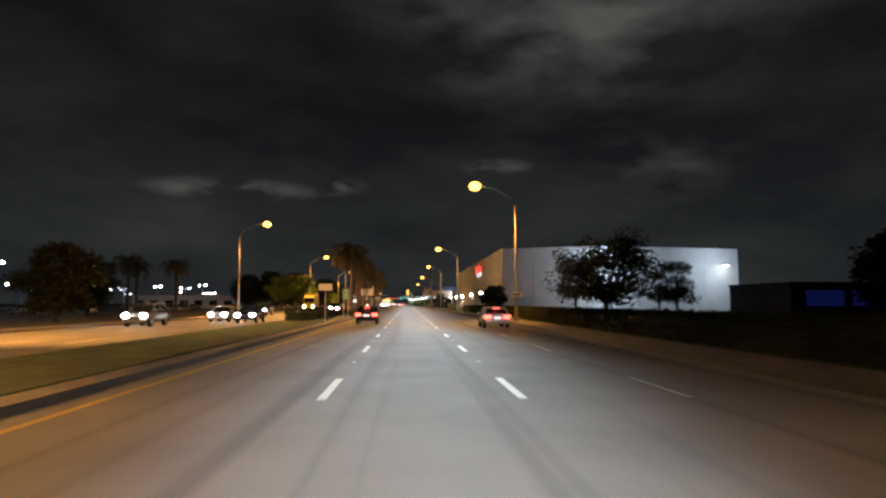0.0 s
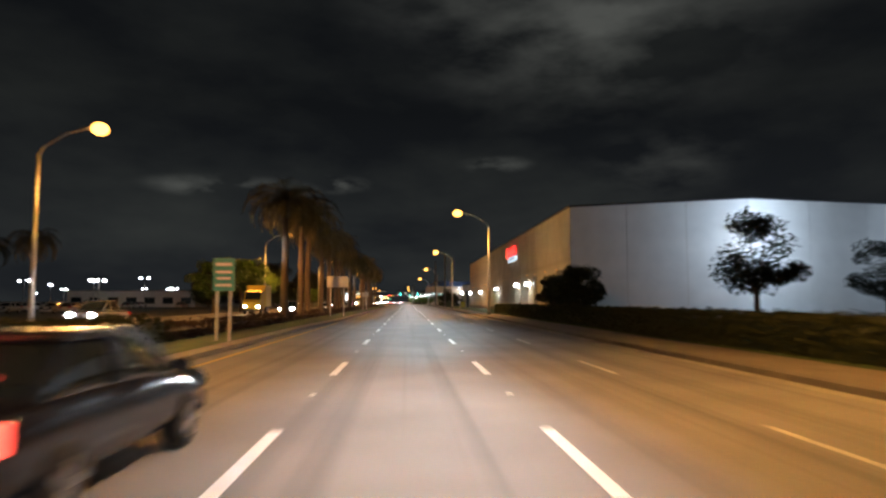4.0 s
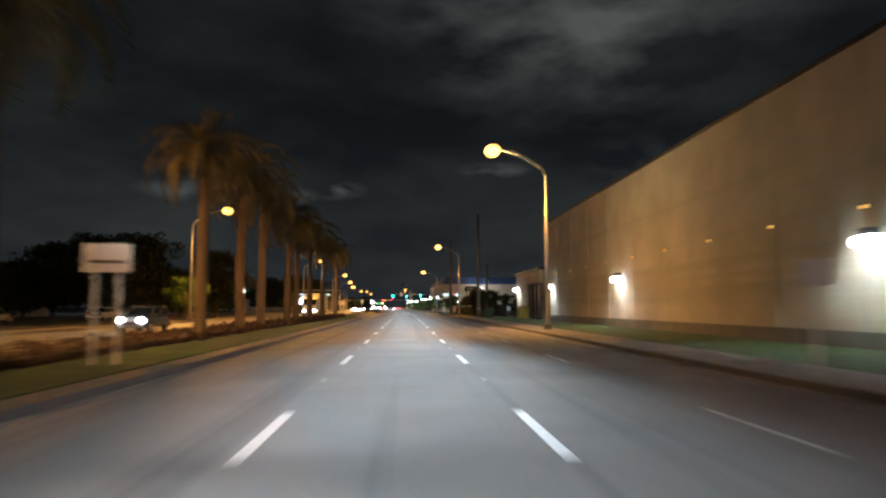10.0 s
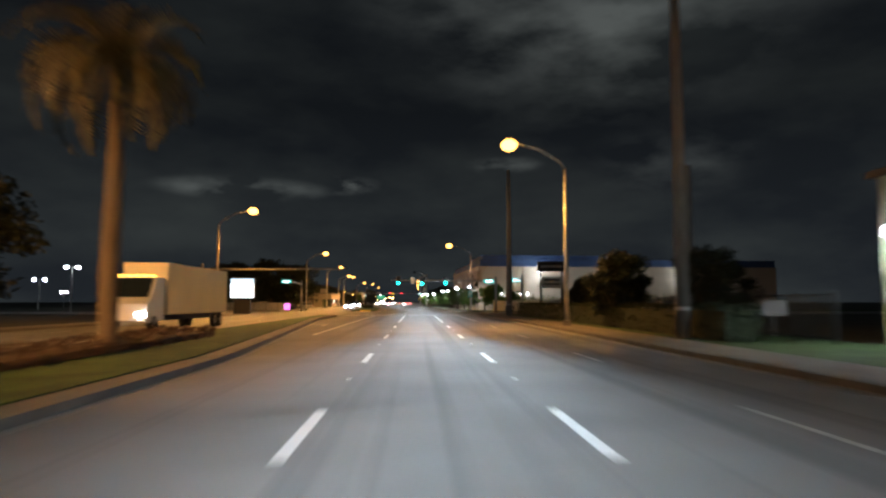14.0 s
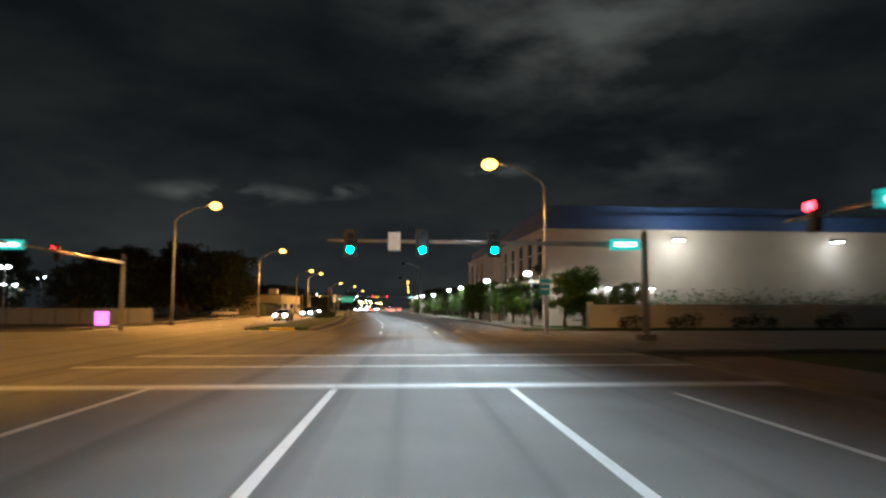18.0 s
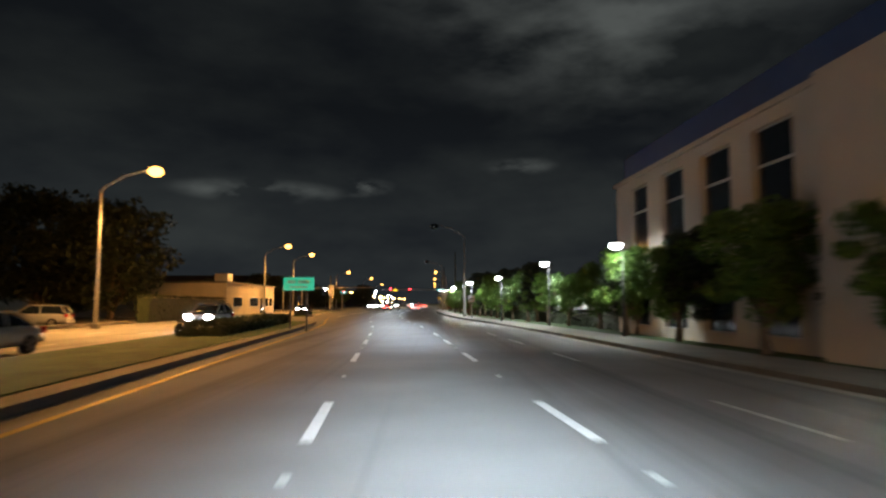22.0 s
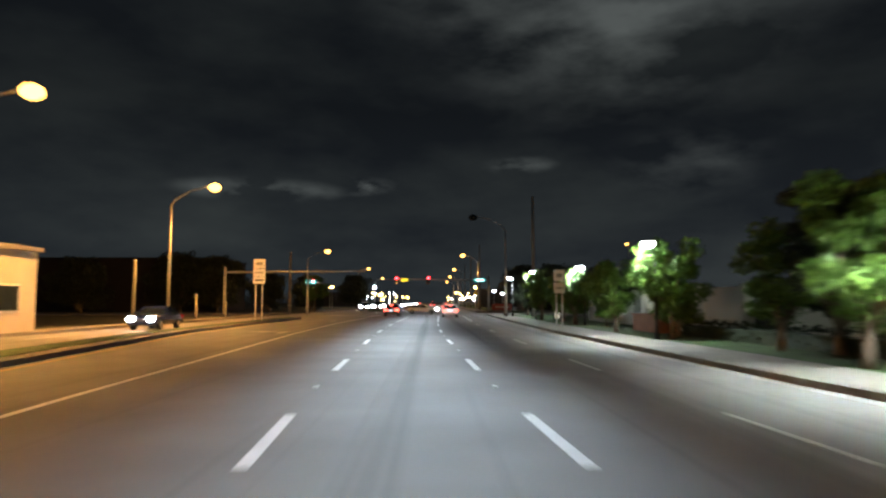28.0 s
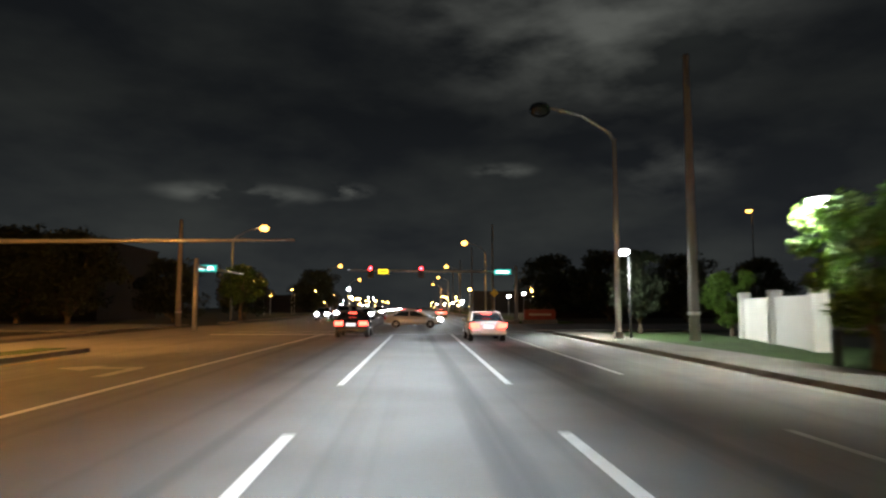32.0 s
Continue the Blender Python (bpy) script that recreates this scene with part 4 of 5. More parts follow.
def hedge(name, y0, y1, x0, x1, h, material, label, seed, count=900):
    """A clipped hedge: a woody core wrapped in small leaves, along the road."""
    rng = random.Random(seed)
    t = thing(name, label, "hedge")
    part("core", ribbon(y0 + 0.3, y1 - 0.3, x0 + 0.2, x1 - 0.2, 0.05, h - 0.16), material, t)
    verts, faces = [], []
    per = int(1.7 * count * (y1 - y0) / 10)
    for _ in range(per):
        y = rng.uniform(y0, y1)
        q = rng.random()
        if q < 0.5:
            x, z = rng.uniform(x0, x1), h + rng.gauss(0, 0.07)
        else:
            x, z = (x0 if q < 0.75 else x1) + rng.gauss(0, 0.06), rng.uniform(0.1, h)
        if rng.random() < 3.0 / (y1 - y0):
            x, y, z = rng.uniform(x0, x1), rng.choice((y0, y1)) + rng.gauss(0, 0.12), rng.uniform(0.1, h)
        c = Vector((bend(y) + x, y, z))
        a = Vector((rng.uniform(-1, 1), rng.uniform(-1, 1), rng.uniform(-1, 1))).normalized()
        b = a.cross(Vector((rng.uniform(-1, 1), 1, rng.uniform(-1, 1)))).normalized()
        s = rng.uniform(0.05, 0.13)
        i = len(verts)
        verts += [tuple(c - a * s), tuple(c + b * s * 0.6), tuple(c + a * s), tuple(c - b * s * 0.6)]
        faces.append((i, i + 1, i + 2, i + 3))
    me = bpy.data.meshes.new("foliage")
    me.from_pydata(verts, [], faces)
    me.materials.append(material)
    ob = new("foliage", me)
    ob.parent = t
    return t


hedge("hedge", -40, 133, 11.6, 13.4, 1.25, HEDGE, "long dark clipped hedge behind the pavement", 1, 1500)
hedge("hedge", 136.5, 143, 13.6, 15.6, 1.2, HEDGE, "dark clipped hedge before the warehouse wall", 2)
hedge("hedge", 246, 300, 12.0, 13.6, 1.5, HEDGE, "dark overgrown hedge behind the pavement", 3, 420)
hedge("shrub_bed", 72, 150, -11.3, -9.0, 0.7, SHRUB, "low pinkish ground shrubs under the palms", 14, 420)
hedge("shrub_bed", 150, 250, -11.2, -9.0, 0.55, SHRUB, "low pinkish ground shrubs under the palms", 4, 420)
hedge("shrub_bed", 56, 72, -11.0, -8.8, 1.1, HEDGE, "dark rounded shrubs on the median", 9, 600)
hedge("hedge", 385, 409, -10.6, -8.4, 0.75, HEDGE, "low dark shrubs on the median nose", 5)
hedge("hedge", 442, 449, -12.0, -10.6, 0.7, HEDGE, "low dark shrubs on the median nose", 6)
hedge("hedge", 412, 442, -22.4, -21.0, 2.4, HEDGE, "tall dark hedge beside the oncoming pavement", 7, 400)
hedge("hedge", 348, 424, 13.0, 14.2, 1.15, HEDGE, "low dark planting along the office wall", 8, 300)
hedge("hedge", 426, 466, 13.4, 14.6, 0.8, HEDGE, "dark planting behind the street trees", 10, 300)


# ---------------------------------------------------------------- signals
def traffic_signal(label, pole_x, arm_y, tip_x, z, heads, lit, panels=(), names=(), hang=0.0):
    """A mast arm across the road with its signal heads facing -y."""
    t = thing("traffic_signal", label, "traffic signal")
    part("base", block(pole_x - 0.4, pole_x + 0.4, arm_y - 0.4, arm_y + 0.4, 0.0, 0.3, bevel=0.04), CONCRETE_POLE, t)
    part("pole", pipe([(pole_x, arm_y, 0.2), (pole_x, arm_y, z + 0.7)], [0.2, 0.15], 12), GALV, t, smooth=True)
    part("mast_arm", pipe([(pole_x, arm_y, z), (tip_x, arm_y, z + 0.15)], [0.14, 0.07], 10), GALV, t, smooth=True)
    for x in heads:
        hd = part("signal_head", block(x - 0.2, x + 0.2, arm_y - 0.42, arm_y - 0.2, z - 0.55, z + 0.55, bevel=0.03), BLACK, t)
        part("backplate", block(x - 0.34, x + 0.34, arm_y - 0.2, arm_y - 0.17, z - 0.7, z + 0.7), BLACK, hd)
        for k in range(3):
            zz = z + 0.36 - 0.36 * k
            on = (lit == "red" and k == 0) or (lit == "green" and k == 2)
            bm = tube(bmesh.new(), (x, arm_y - 0.45, zz), (x, arm_y - 0.42, zz), 0.17, 0.17, 16)
            part("lens", bm, (RED_GLOW if lit == "red" else GREEN_GLOW) if on else GLASS, hd, ("glowing %s lens" % lit) if on else "")
            vz = pipe([(x, arm_y - 0.42, zz + 0.17), (x, arm_y - 0.66, zz + 0.15)], [0.03, 0.03], 6)
            part("visor", box(vz, x - 0.17, x + 0.17, arm_y - 0.66, arm_y - 0.42, zz + 0.16, zz + 0.175), BLACK, hd)
    for x, zc, w, h, m_, nm in panels:
        sp = part("sign_panel", block(x - w / 2, x + w / 2, arm_y - 0.24, arm_y - 0.21, zc - h / 2, zc + h / 2), m_, t, nm)
        if m_ is YELLOW_LIT:
            part("bar", block(x - w * 0.34, x + w * 0.34, arm_y - 0.252, arm_y - 0.2425, zc - h * 0.14, zc + h * 0.14), SIGN_INK, sp)
    for x, w in names:
        nmb = part("street_sign", block(x - w / 2, x + w / 2, arm_y - 0.3, arm_y - 0.2, z - 0.3, z + 0.28, bevel=0.03), SIGN_STREET, t, "glowing teal street name board")
        part("bar", block(x - w / 2 + 0.25, x + w / 2 - 0.25, arm_y - 0.312, arm_y - 0.302, z - 0.12, z + 0.1), SIGN_LIT, nmb, "pale bar")
    return t


traffic_signal("mast-arm traffic signal with green lamps over the crossing", 12.3, 323.6, -4.2, 4.95, (-3.0, 0.65, 4.35), "green", ((-0.78, 5.05, 0.62, 0.95, SIGN_WHITE, "white lane sign"),), ((11.2, 1.6),))
traffic_signal("mast-arm traffic signal with red lamps over the crossing", 3.2, 552.5, -16.0, 5.75, (-13.4, -7.7), "red", ((-12.0, 5.75, 1.1, 0.5, YELLOW_LIT, "glowing yellow sign"),), ((1.6, 1.9),))
traffic_signal("bare mast arm seen from behind over the oncoming lanes", -24.2, 295.2, -7.9, 5.3, (), "green")
traffic_signal("bare mast arm seen from behind over the oncoming lanes", -33.0, 516.6, -15.6, 5.5, (), "green")


def side_arm(x, y0, y1, z, label, red_y, sign_y):
    """A mast arm that runs along y, with its heads seen from the side."""
    t = thing("traffic_signal", label, "traffic signal")
    part("pole", pipe([(x, y0, 0.0), (x, y0, z + 0.6)], [0.19, 0.15], 12), GALV, t, smooth=True)
    part("mast_arm", pipe([(x, y0, z), (x, y1, z + 0.1)], [0.13, 0.07], 10), GALV, t, smooth=True)
    for y in red_y:
        hd = part("signal_head", block(x - 0.4, x - 0.15, y - 0.2, y + 0.2, z - 0.5, z + 0.5, bevel=0.03), BLACK, t)
        part("lens", tube(bmesh.new(), (x - 0.44, y, z + 0.33), (x - 0.4, y, z + 0.33), 0.15, 0.15, 14), RED_GLOW, hd, "glowing red lens")
    nmb = part("street_sign", block(x - 0.75, x + 0.75, sign_y - 0.06, sign_y + 0.06, z - 0.25, z + 0.25, bevel=0.03), SIGN_STREET, t, "glowing teal street name board")
    part("bar", block(x - 0.5, x + 0.5, sign_y - 0.075, sign_y - 0.065, z - 0.1, z + 0.1), SIGN_LIT, nmb, "pale bar")
    return t


side_arm(13.0, 302.0, 311.8, 4.55, "mast-arm traffic signal for the side street", (309.8,), 306.3)
side_arm(-20.6, 338.5, 322.0, 4.9, "mast-arm traffic signal for the side street", (330.0,), 324.7)
side_arm(-24.5, 526.5, 540.0, 4.7, "mast-arm traffic signal for the side street", (533.0,), 529.0)


# ---------------------------------------------------------------- signs on posts
def post_sign(label, x, y, panels, posts=(0.0,), top=3.0, steel=GALV, back=0.0):
    """Panels are (dx, z centre, width, height, material, bars)."""
    t = thing("road_sign", label, "road sign", at=(x, y, ground_z(x, y)))
    for dx in posts:
        part("post", block(dx - 0.05, dx + 0.05, 0.02, 0.1, 0, top, bevel=0.012), steel, t)
    for dx, z, w, h, m_, bars in panels:
        p = part("panel", block(dx - w / 2, dx + w / 2, -0.02, 0.01, z - h / 2, z + h / 2, bevel=0.008), m_, t)
        for bx, bz, bw, bh, bmtl in bars:
            part("bar", block(dx + bx - bw / 2, dx + bx + bw / 2, -0.032, -0.0235, z + bz - bh / 2, z + bz + bh / 2), bmtl, p)
    return t


WB = SIGN_WHITE
post_sign("teal panel sign with pale lines on two posts", -7.1, 72.6, [(0, 2.6, 0.85, 1.3, SIGN_TEAL, [(0, 0.4, 0.6, 0.12, WB), (0, 0.1, 0.6, 0.1, WB), (0, -0.15, 0.5, 0.1, WB), (0, -0.42, 0.6, 0.1, WB)])], (-0.25, 0.25), 3.2)
post_sign("white sign on a steel post, lit orange by the lamps", -7.4, 55.9, [(0, 3.0, 1.2, 0.6, WB, [])], (0.0,), 3.3)
post_sign("large sign back on two posts, orange lit", -7.3, 116.4, [(0, 3.6, 2.2, 1.15, SIGN_BACK, [])], (-0.7, 0.7), 4.1)
post_sign("small pale square sign on the median", -7.5, 164.6, [(0, 2.75, 1.2, 0.75, SIGN_BACK, [(0, -0.1, 0.9, 0.08, SIGN_INK)])], (-0.3, 0.3), 3.1)
post_sign("small bare metal sign beside the pavement", 9.3, 161.2, [(0, 2.3, 0.65, 0.6, SIGN_BACK, [])], (0.0,), 2.6)
post_sign("teal plate on a lamp post at the corner", 9.05, 333.3, [(0, 3.05, 0.75, 1.1, SIGN_TEAL, [(0, 0.2, 0.5, 0.12, WB), (0, -0.15, 0.5, 0.12, WB)])], (0.0,), 3.6)
post_sign("green guide sign with pale lines on the median", -9.45, 394.6, [(0, 2.93, 1.9, 0.8, SIGN_GUIDE, [(-0.45, 0.12, 0.5, 0.2, LEGEND), (0.3, 0.12, 0.7, 0.2, LEGEND), (0, -0.2, 1.1, 0.12, LEGEND)])], (-0.5, 0.5), 3.3, DARK_METAL)
post_sign("white square sign beside the pavement", 3.3, 427.8, [(0, 2.1, 0.7, 0.75, WB, [(0, 0, 0.45, 0.08, SIGN_INK)])], (0.0,), 2.5)
post_sign("stack of two white route signs on a post", 1.6, 478.0, [(0, 3.4, 0.75, 0.75, WB, [(0, 0, 0.4, 0.25, LOUVRE)]), (0, 2.55, 0.75, 0.7, WB, [(0, 0, 0.4, 0.1, LOUVRE)])], (-0.2, 0.2), 3.8)
post_sign("tall stack of pale route signs on the median", -21.9, 490.5, [(0, 4.87, 1.05, 0.8, WB, [(0, 0, 0.55, 0.24, LOUVRE)]), (0, 4.1, 1.05, 0.68, WB, [(0, 0, 0.7, 0.1, LOUVRE)]), (0, 3.45, 1.05, 0.58, WB, [(0, 0, 0.7, 0.12, SIGN_INK)])], (-0.28, 0.28), 5.2)
dsign = post_sign("yellow diamond warning sign on a post", 1.1, 556.0, [], (0.0,), 3.4)
bm = bmesh.new()
prism(bm, [(0, 2.75), (0.5, 3.25), (0, 3.75), (-0.5, 3.25)], -0.02, 0.01)
part("panel", bm, YELLOW_SIGN, dsign)

plate = thing("road_sign", "small pale sign plate fixed to a lamp pole", "road sign", at=(9.9, 55.78, 0.147))
part("panel", block(-0.5, 0.5, -0.02, 0.01, 2.15, 2.65, bevel=0.01), WB, plate)
part("bar", block(-0.35, 0.35, -0.034, -0.0225, 2.35, 2.45), SIGN_INK, plate)
for z in (2.28, 2.5):
    part("clamp", block(-0.2, 0.2, 0.012, 0.05, z, z + 0.05), GALV, plate)

# monument and pylon signs
mn = thing("monument_sign", "low dark red monument sign at the street corner", "sign", at=(5.2, 549.0, -0.12))
part("base", block(-1.9, 1.9, -0.35, 0.35, 0, 0.5, bevel=0.04), CONCRETE, mn)
part("panel", block(-1.7, 1.7, -0.2, 0.2, 0.5, 1.6, bevel=0.04), mat("dark red sign paint", (0.28, 0.05, 0.035), 0.6, 0, 0.15, 2), mn)
part("bar", block(-1.2, 1.2, -0.225, -0.205, 0.95, 1.15), SIGN_BACK, mn)
ms = thing("pylon_sign", "glowing white pylon sign with a dark base", "sign", at=(-25.6, 318.0, 0))
part("base", block(-1.2, 1.2, -0.3, 0.3, 0, 2.2, bevel=0.04), DARK_METAL, ms)
part("cabinet", block(-1.75, 1.75, -0.3, 0.3, 2.2, 5.2, bevel=0.05), DARK_METAL, ms)
part("face", block(-1.65, 1.65, -0.34, -0.302, 2.35, 4.3), SIGN_LIT, ms, "glowing white face")
part("face", block(-1.65, 1.65, -0.34, -0.302, 4.36, 5.08), SIGN_BLUE, ms, "glowing pale blue face")
rs = thing("pylon_sign", "dark roadside pylon sign with two panels", "sign", at=(15.2, 294.8, 0))
for x in (-1.2, 1.2):
    part("post", block(x - 0.1, x + 0.1, -0.1, 0.1, 0, 6.2), DARK_METAL, rs)
part("panel", block(-1.6, 1.6, -0.2, 0.2, 5.2, 6.3, bevel=0.04), DARK_METAL, rs)
part("bar", block(-1.2, 1.2, -0.23, -0.205, 5.6, 5.85), LOUVRE, rs)
part("panel", block(-1.2, 1.2, -0.18, 0.18, 3.3, 4.6, bevel=0.04), SIGN_BACK, rs, "pale lower panel")
part("bar", block(-0.9, 0.9, -0.21, -0.185, 4.1, 4.3), SIGN_INK, rs)
part("bar", block(-0.9, 0.9, -0.21, -0.185, 3.65, 3.8), SIGN_INK, rs)


# ---------------------------------------------------------------- utility poles
def utility_pole(x, y, h, label, r=0.26):
    t = thing("utility_pole", label, "utility pole", at=(x, y, ground_z(x, y)))
    part("pole", pipe([(0, 0, 0), (0, 0, h * 0.5), (0, 0, h)], [r, r * 0.8, r * 0.6], 12), CONCRETE_POLE, t, smooth=True)
    part("collar", tube(bmesh.new(), (0, 0, 1.2), (0, 0, 1.35), r + 0.03, r + 0.03, 12), GALV, t)
    return t


utility_pole(11.6, 249.0, 16, "tall grey concrete utility pole beside the hedge", 0.32)
utility_pole(13.4, 252.5, 8.4, "grey concrete utility pole stub behind the hedge", 0.3)
utility_pole(4.4, 507.5, 13.6, "tall pale concrete utility pole at the corner", 0.24)
utility_pole(10.6, 296.5, 17, "tall grey concrete utility pole at the crossing", 0.34)
utility_pole(-29.0, 536, 9.4, "short wooden utility pole at the crossing")
for k in range(4):
    utility_pole(3.2 + 0.3 * k, 575 + 38 * k, 14, "tall concrete utility pole along the road", 0.2)


# ---------------------------------------------------------------- post lamps with white heads
def post_lamp(h=4.2, label="lit white disc lamp on a slim dark post"):
    t = thing("post_lamp", label, "post lamp", "white post lamps beside the pavement")
    part("post", pipe([(0, 0, 0), (0, 0, 0.5), (0, 0, h - 0.25)], [0.1, 0.06, 0.045], 10), BLACK, t, smooth=True)
    part("bracket", pipe([(0, 0, h - 0.3), (-0.06, 0, h - 0.05), (-0.3, 0, h + 0.1)], [0.04, 0.035, 0.03], 8), DARK_METAL, t, smooth=True)
    part("cap", tube(bmesh.new(), (-0.3, 0, h + 0.1), (-0.3, 0, h + 0.2), 0.36, 0.12, 18), DARK_METAL, t)
    part("lens", ball(bmesh.new(), (-0.3, 0, h + 0.02), 0.31, 1, 1, 0.62), WHITE_GLOW, t, "glowing white lens", smooth=True)
    return t


pl = post_lamp()
for i, (x, y, z) in enumerate(((8.6, 358.8, 4.2), (10.2, 344, 4.2), (8.0, 385.2, 4.2), (7.3, 401.3, 4.3), (5.1, 413, 3.7), (3.5, 430.4, 3.8), (3.6, 446, 3.9), (2.8, 462.3, 4.0), (3.9, 480.5, 3.9), (2.6, 494.5, 4.2), (2.4, 510.5, 4.2))):
    ob = pl if i == 0 else copy_thing(pl, pose(x, y, 0))
    ob.matrix_basis = pose(x, y, ground_z(x, y)) @ Matrix.Diagonal((1, 1, (z + 0.15) / 4.2, 1))
    if y > 350:
        # added spot for headlamp light on the lanes, hung at the post lamp
        headlamp_fill(x - 0.8, y, z + 0.05, 16500, FILL_WHITE, y, 66, 7.5)
    lamp_light(x - 0.9, y, z + 0.1, 2200 if y > 440 else 1500 if y > 395 else 650 if y > 100 else 120, (0.93, 1.0, 0.95), 172, 0.4, (0.4, 0, -0.9))
op = tagged(post_lamp(11.4), "tall post lamp with an orange lit lens beyond the crossing")
op.matrix_basis = pose(25.6, 542, ground_z(25.6, 542))
for c in op.children:
    if c.name.startswith("lens"):
        c.data.materials[0] = SODIUM_GLOW

lot = thing("lot_lamp", "tall car park lamp with two white heads", "lot lamp", "lamps of the car park")
part("pole", pipe([(0, 0, 0), (0, 0, 9.0)], [0.12, 0.08], 8), GALV, lot)
for sx in (-1, 1):
    part("head", block(sx * 1.0 - 0.45, sx * 1.0 + 0.45, -0.25, 0.25, 8.9, 9.05), DARK_METAL, lot)
    part("lens", ball(bmesh.new(), (sx * 1.0, -0.1, 8.8), 0.36, 1, 0.8, 0.8, 10, 6), FAR_WHITE, lot, "glowing white lens", smooth=True)
    part("arm", pipe([(0, 0, 8.8), (sx * 0.7, 0, 8.97)], [0.04, 0.04], 6), GALV, lot)
lrng = random.Random(3)
LOT = [(-140, 170), (-135, 240), (-150, 120), (-128, 290), (-112, 268), (-160, 210), (-88, 300), (-110, 350), (-130, 380), (-72, 285), (-150, 320), (-90, 420), (-115, 440), (-98, 60), (-125, 72), (-150, 85), (-58, 92), (-66, 118), (-84, 100), (-72, 142), (-95, 160), (-60, 178), (-82, 192), (-105, 140), (-70, 226), (-92, 245), (-118, 205), (-120, 110), (-64, 345), (-85, 372), (-75, 318), (-100, 330), (-58, 60), (-74, 40), (-58, 388), (-63, 398), (-70, 420), (-54, 404)]
for i, (x, y) in enumerate(LOT):
    ob = lot if i == 0 else copy_thing(lot, pose(x, y, -0.1))
    ob.matrix_basis = pose(x, y, -0.12, 0, 0, lrng.uniform(-40, 40)) @ Matrix.Diagonal((1, 1, lrng.uniform(0.55, 0.95), 1))

# far lamps, signals and shop fronts down the road, each a small lamp on a pole
farl = thing("far_lamp", "far white lamp on a pole down the road", "street lamp", "far lamps down the road")
part("pole", pipe([(0, 0, 0), (0, 0, 7)], [0.12, 0.08], 6), GALV, farl)
part("lens", ball(bmesh.new(), (0, 0, 7), 0.5, 1, 1, 0.8, 10, 6), FAR_WHITE, farl, "glowing lens")
faro = copy_thing(farl, pose(0, 0, 0))
faro.children[1].data = faro.children[1].data.copy()
faro.children[0].data = faro.children[0].data.copy()
for c in faro.children:
    if c.name.startswith("lens"):
        c.data.materials[0] = FAR_ORANGE
tagged(faro, "far orange lamp on a pole down the road")
frng = random.Random(9)
first = {0: True, 1: True}
for k in range(90):
    y = frng.uniform(630, 1250)
    side = frng.choice((-1, 1))
    x = -9 + side * frng.uniform(12, 32) * (0.6 + y / 1200) - (4 if side < 0 else 0)
    w = 1 if frng.random() < 0.62 else 0
    src = faro if w else farl
    ob = src if first[w] else copy_thing(src, pose(x, y, 0))
    first[w] = False
    ob.matrix_basis = pose(x, y, -0.1) @ Matrix.Diagonal((1, 1, frng.uniform(0.35, 1.3), 1))


# ---------------------------------------------------------------- vehicles
def wheel(parent, x, y, r):
    t = part("wheel", tube(bmesh.new(), (x - 0.11, y, r), (x + 0.11, y, r), r * 0.62, r * 0.62, 16), DARK_METAL, parent)
    bm = bmesh.new()
    for a, b, ra, rb in ((-0.11, -0.09, r * 0.93, r), (-0.09, 0.09, r, r), (0.09, 0.11, r, r * 0.93)):
        tube(bm, (x + a, y, r), (x + b, y, r), ra, rb, 20, caps=True)
    part("tyre", bm, RUBBER, t)
    out = 1 if x > 0 else -1
    bm = bmesh.new()
    for k in range(5):
        a = 2 * math.pi * k / 5
        tube(bm, (x + out * 0.115, y, r), (x + out * 0.115, y + math.cos(a) * r * 0.6, r + math.sin(a) * r * 0.6), 0.035, 0.045, 6)
    part("rim", bm, RIM, t, "spoked alloy rim")
    return t


def shell(rows, n=20):
    """A smooth closed hull through cross-sections (y, half width, low z, high z, share by which the top is narrower)."""
    bm = bmesh.new()
    rings = []
    for y, w, z0, z1, lean in rows:
        ring = []
        for i in range(n):
            a = 2 * math.pi * (i + 0.5) / n
            cx, cz = math.cos(a), math.sin(a)
            x = math.copysign(abs(cx) ** 0.35, cx)
            z = math.copysign(abs(cz) ** 0.45, cz)
            ring.append(bm.verts.new((x * w * (1 - lean * (z + 1) / 2), y, (z0 + z1) / 2 + z * (z1 - z0) / 2)))
        rings.append(ring)
    for p, q in zip(rings, rings[1:]):
        for i in range(n):
            bm.faces.new((p[i], p[(i + 1) % n], q[(i + 1) % n], q[i]))
    bm.faces.new(rings[0][::-1])
    bm.faces.new(rings[-1])
    bmesh.ops.recalc_face_normals(bm, faces=bm.faces)
    return bm


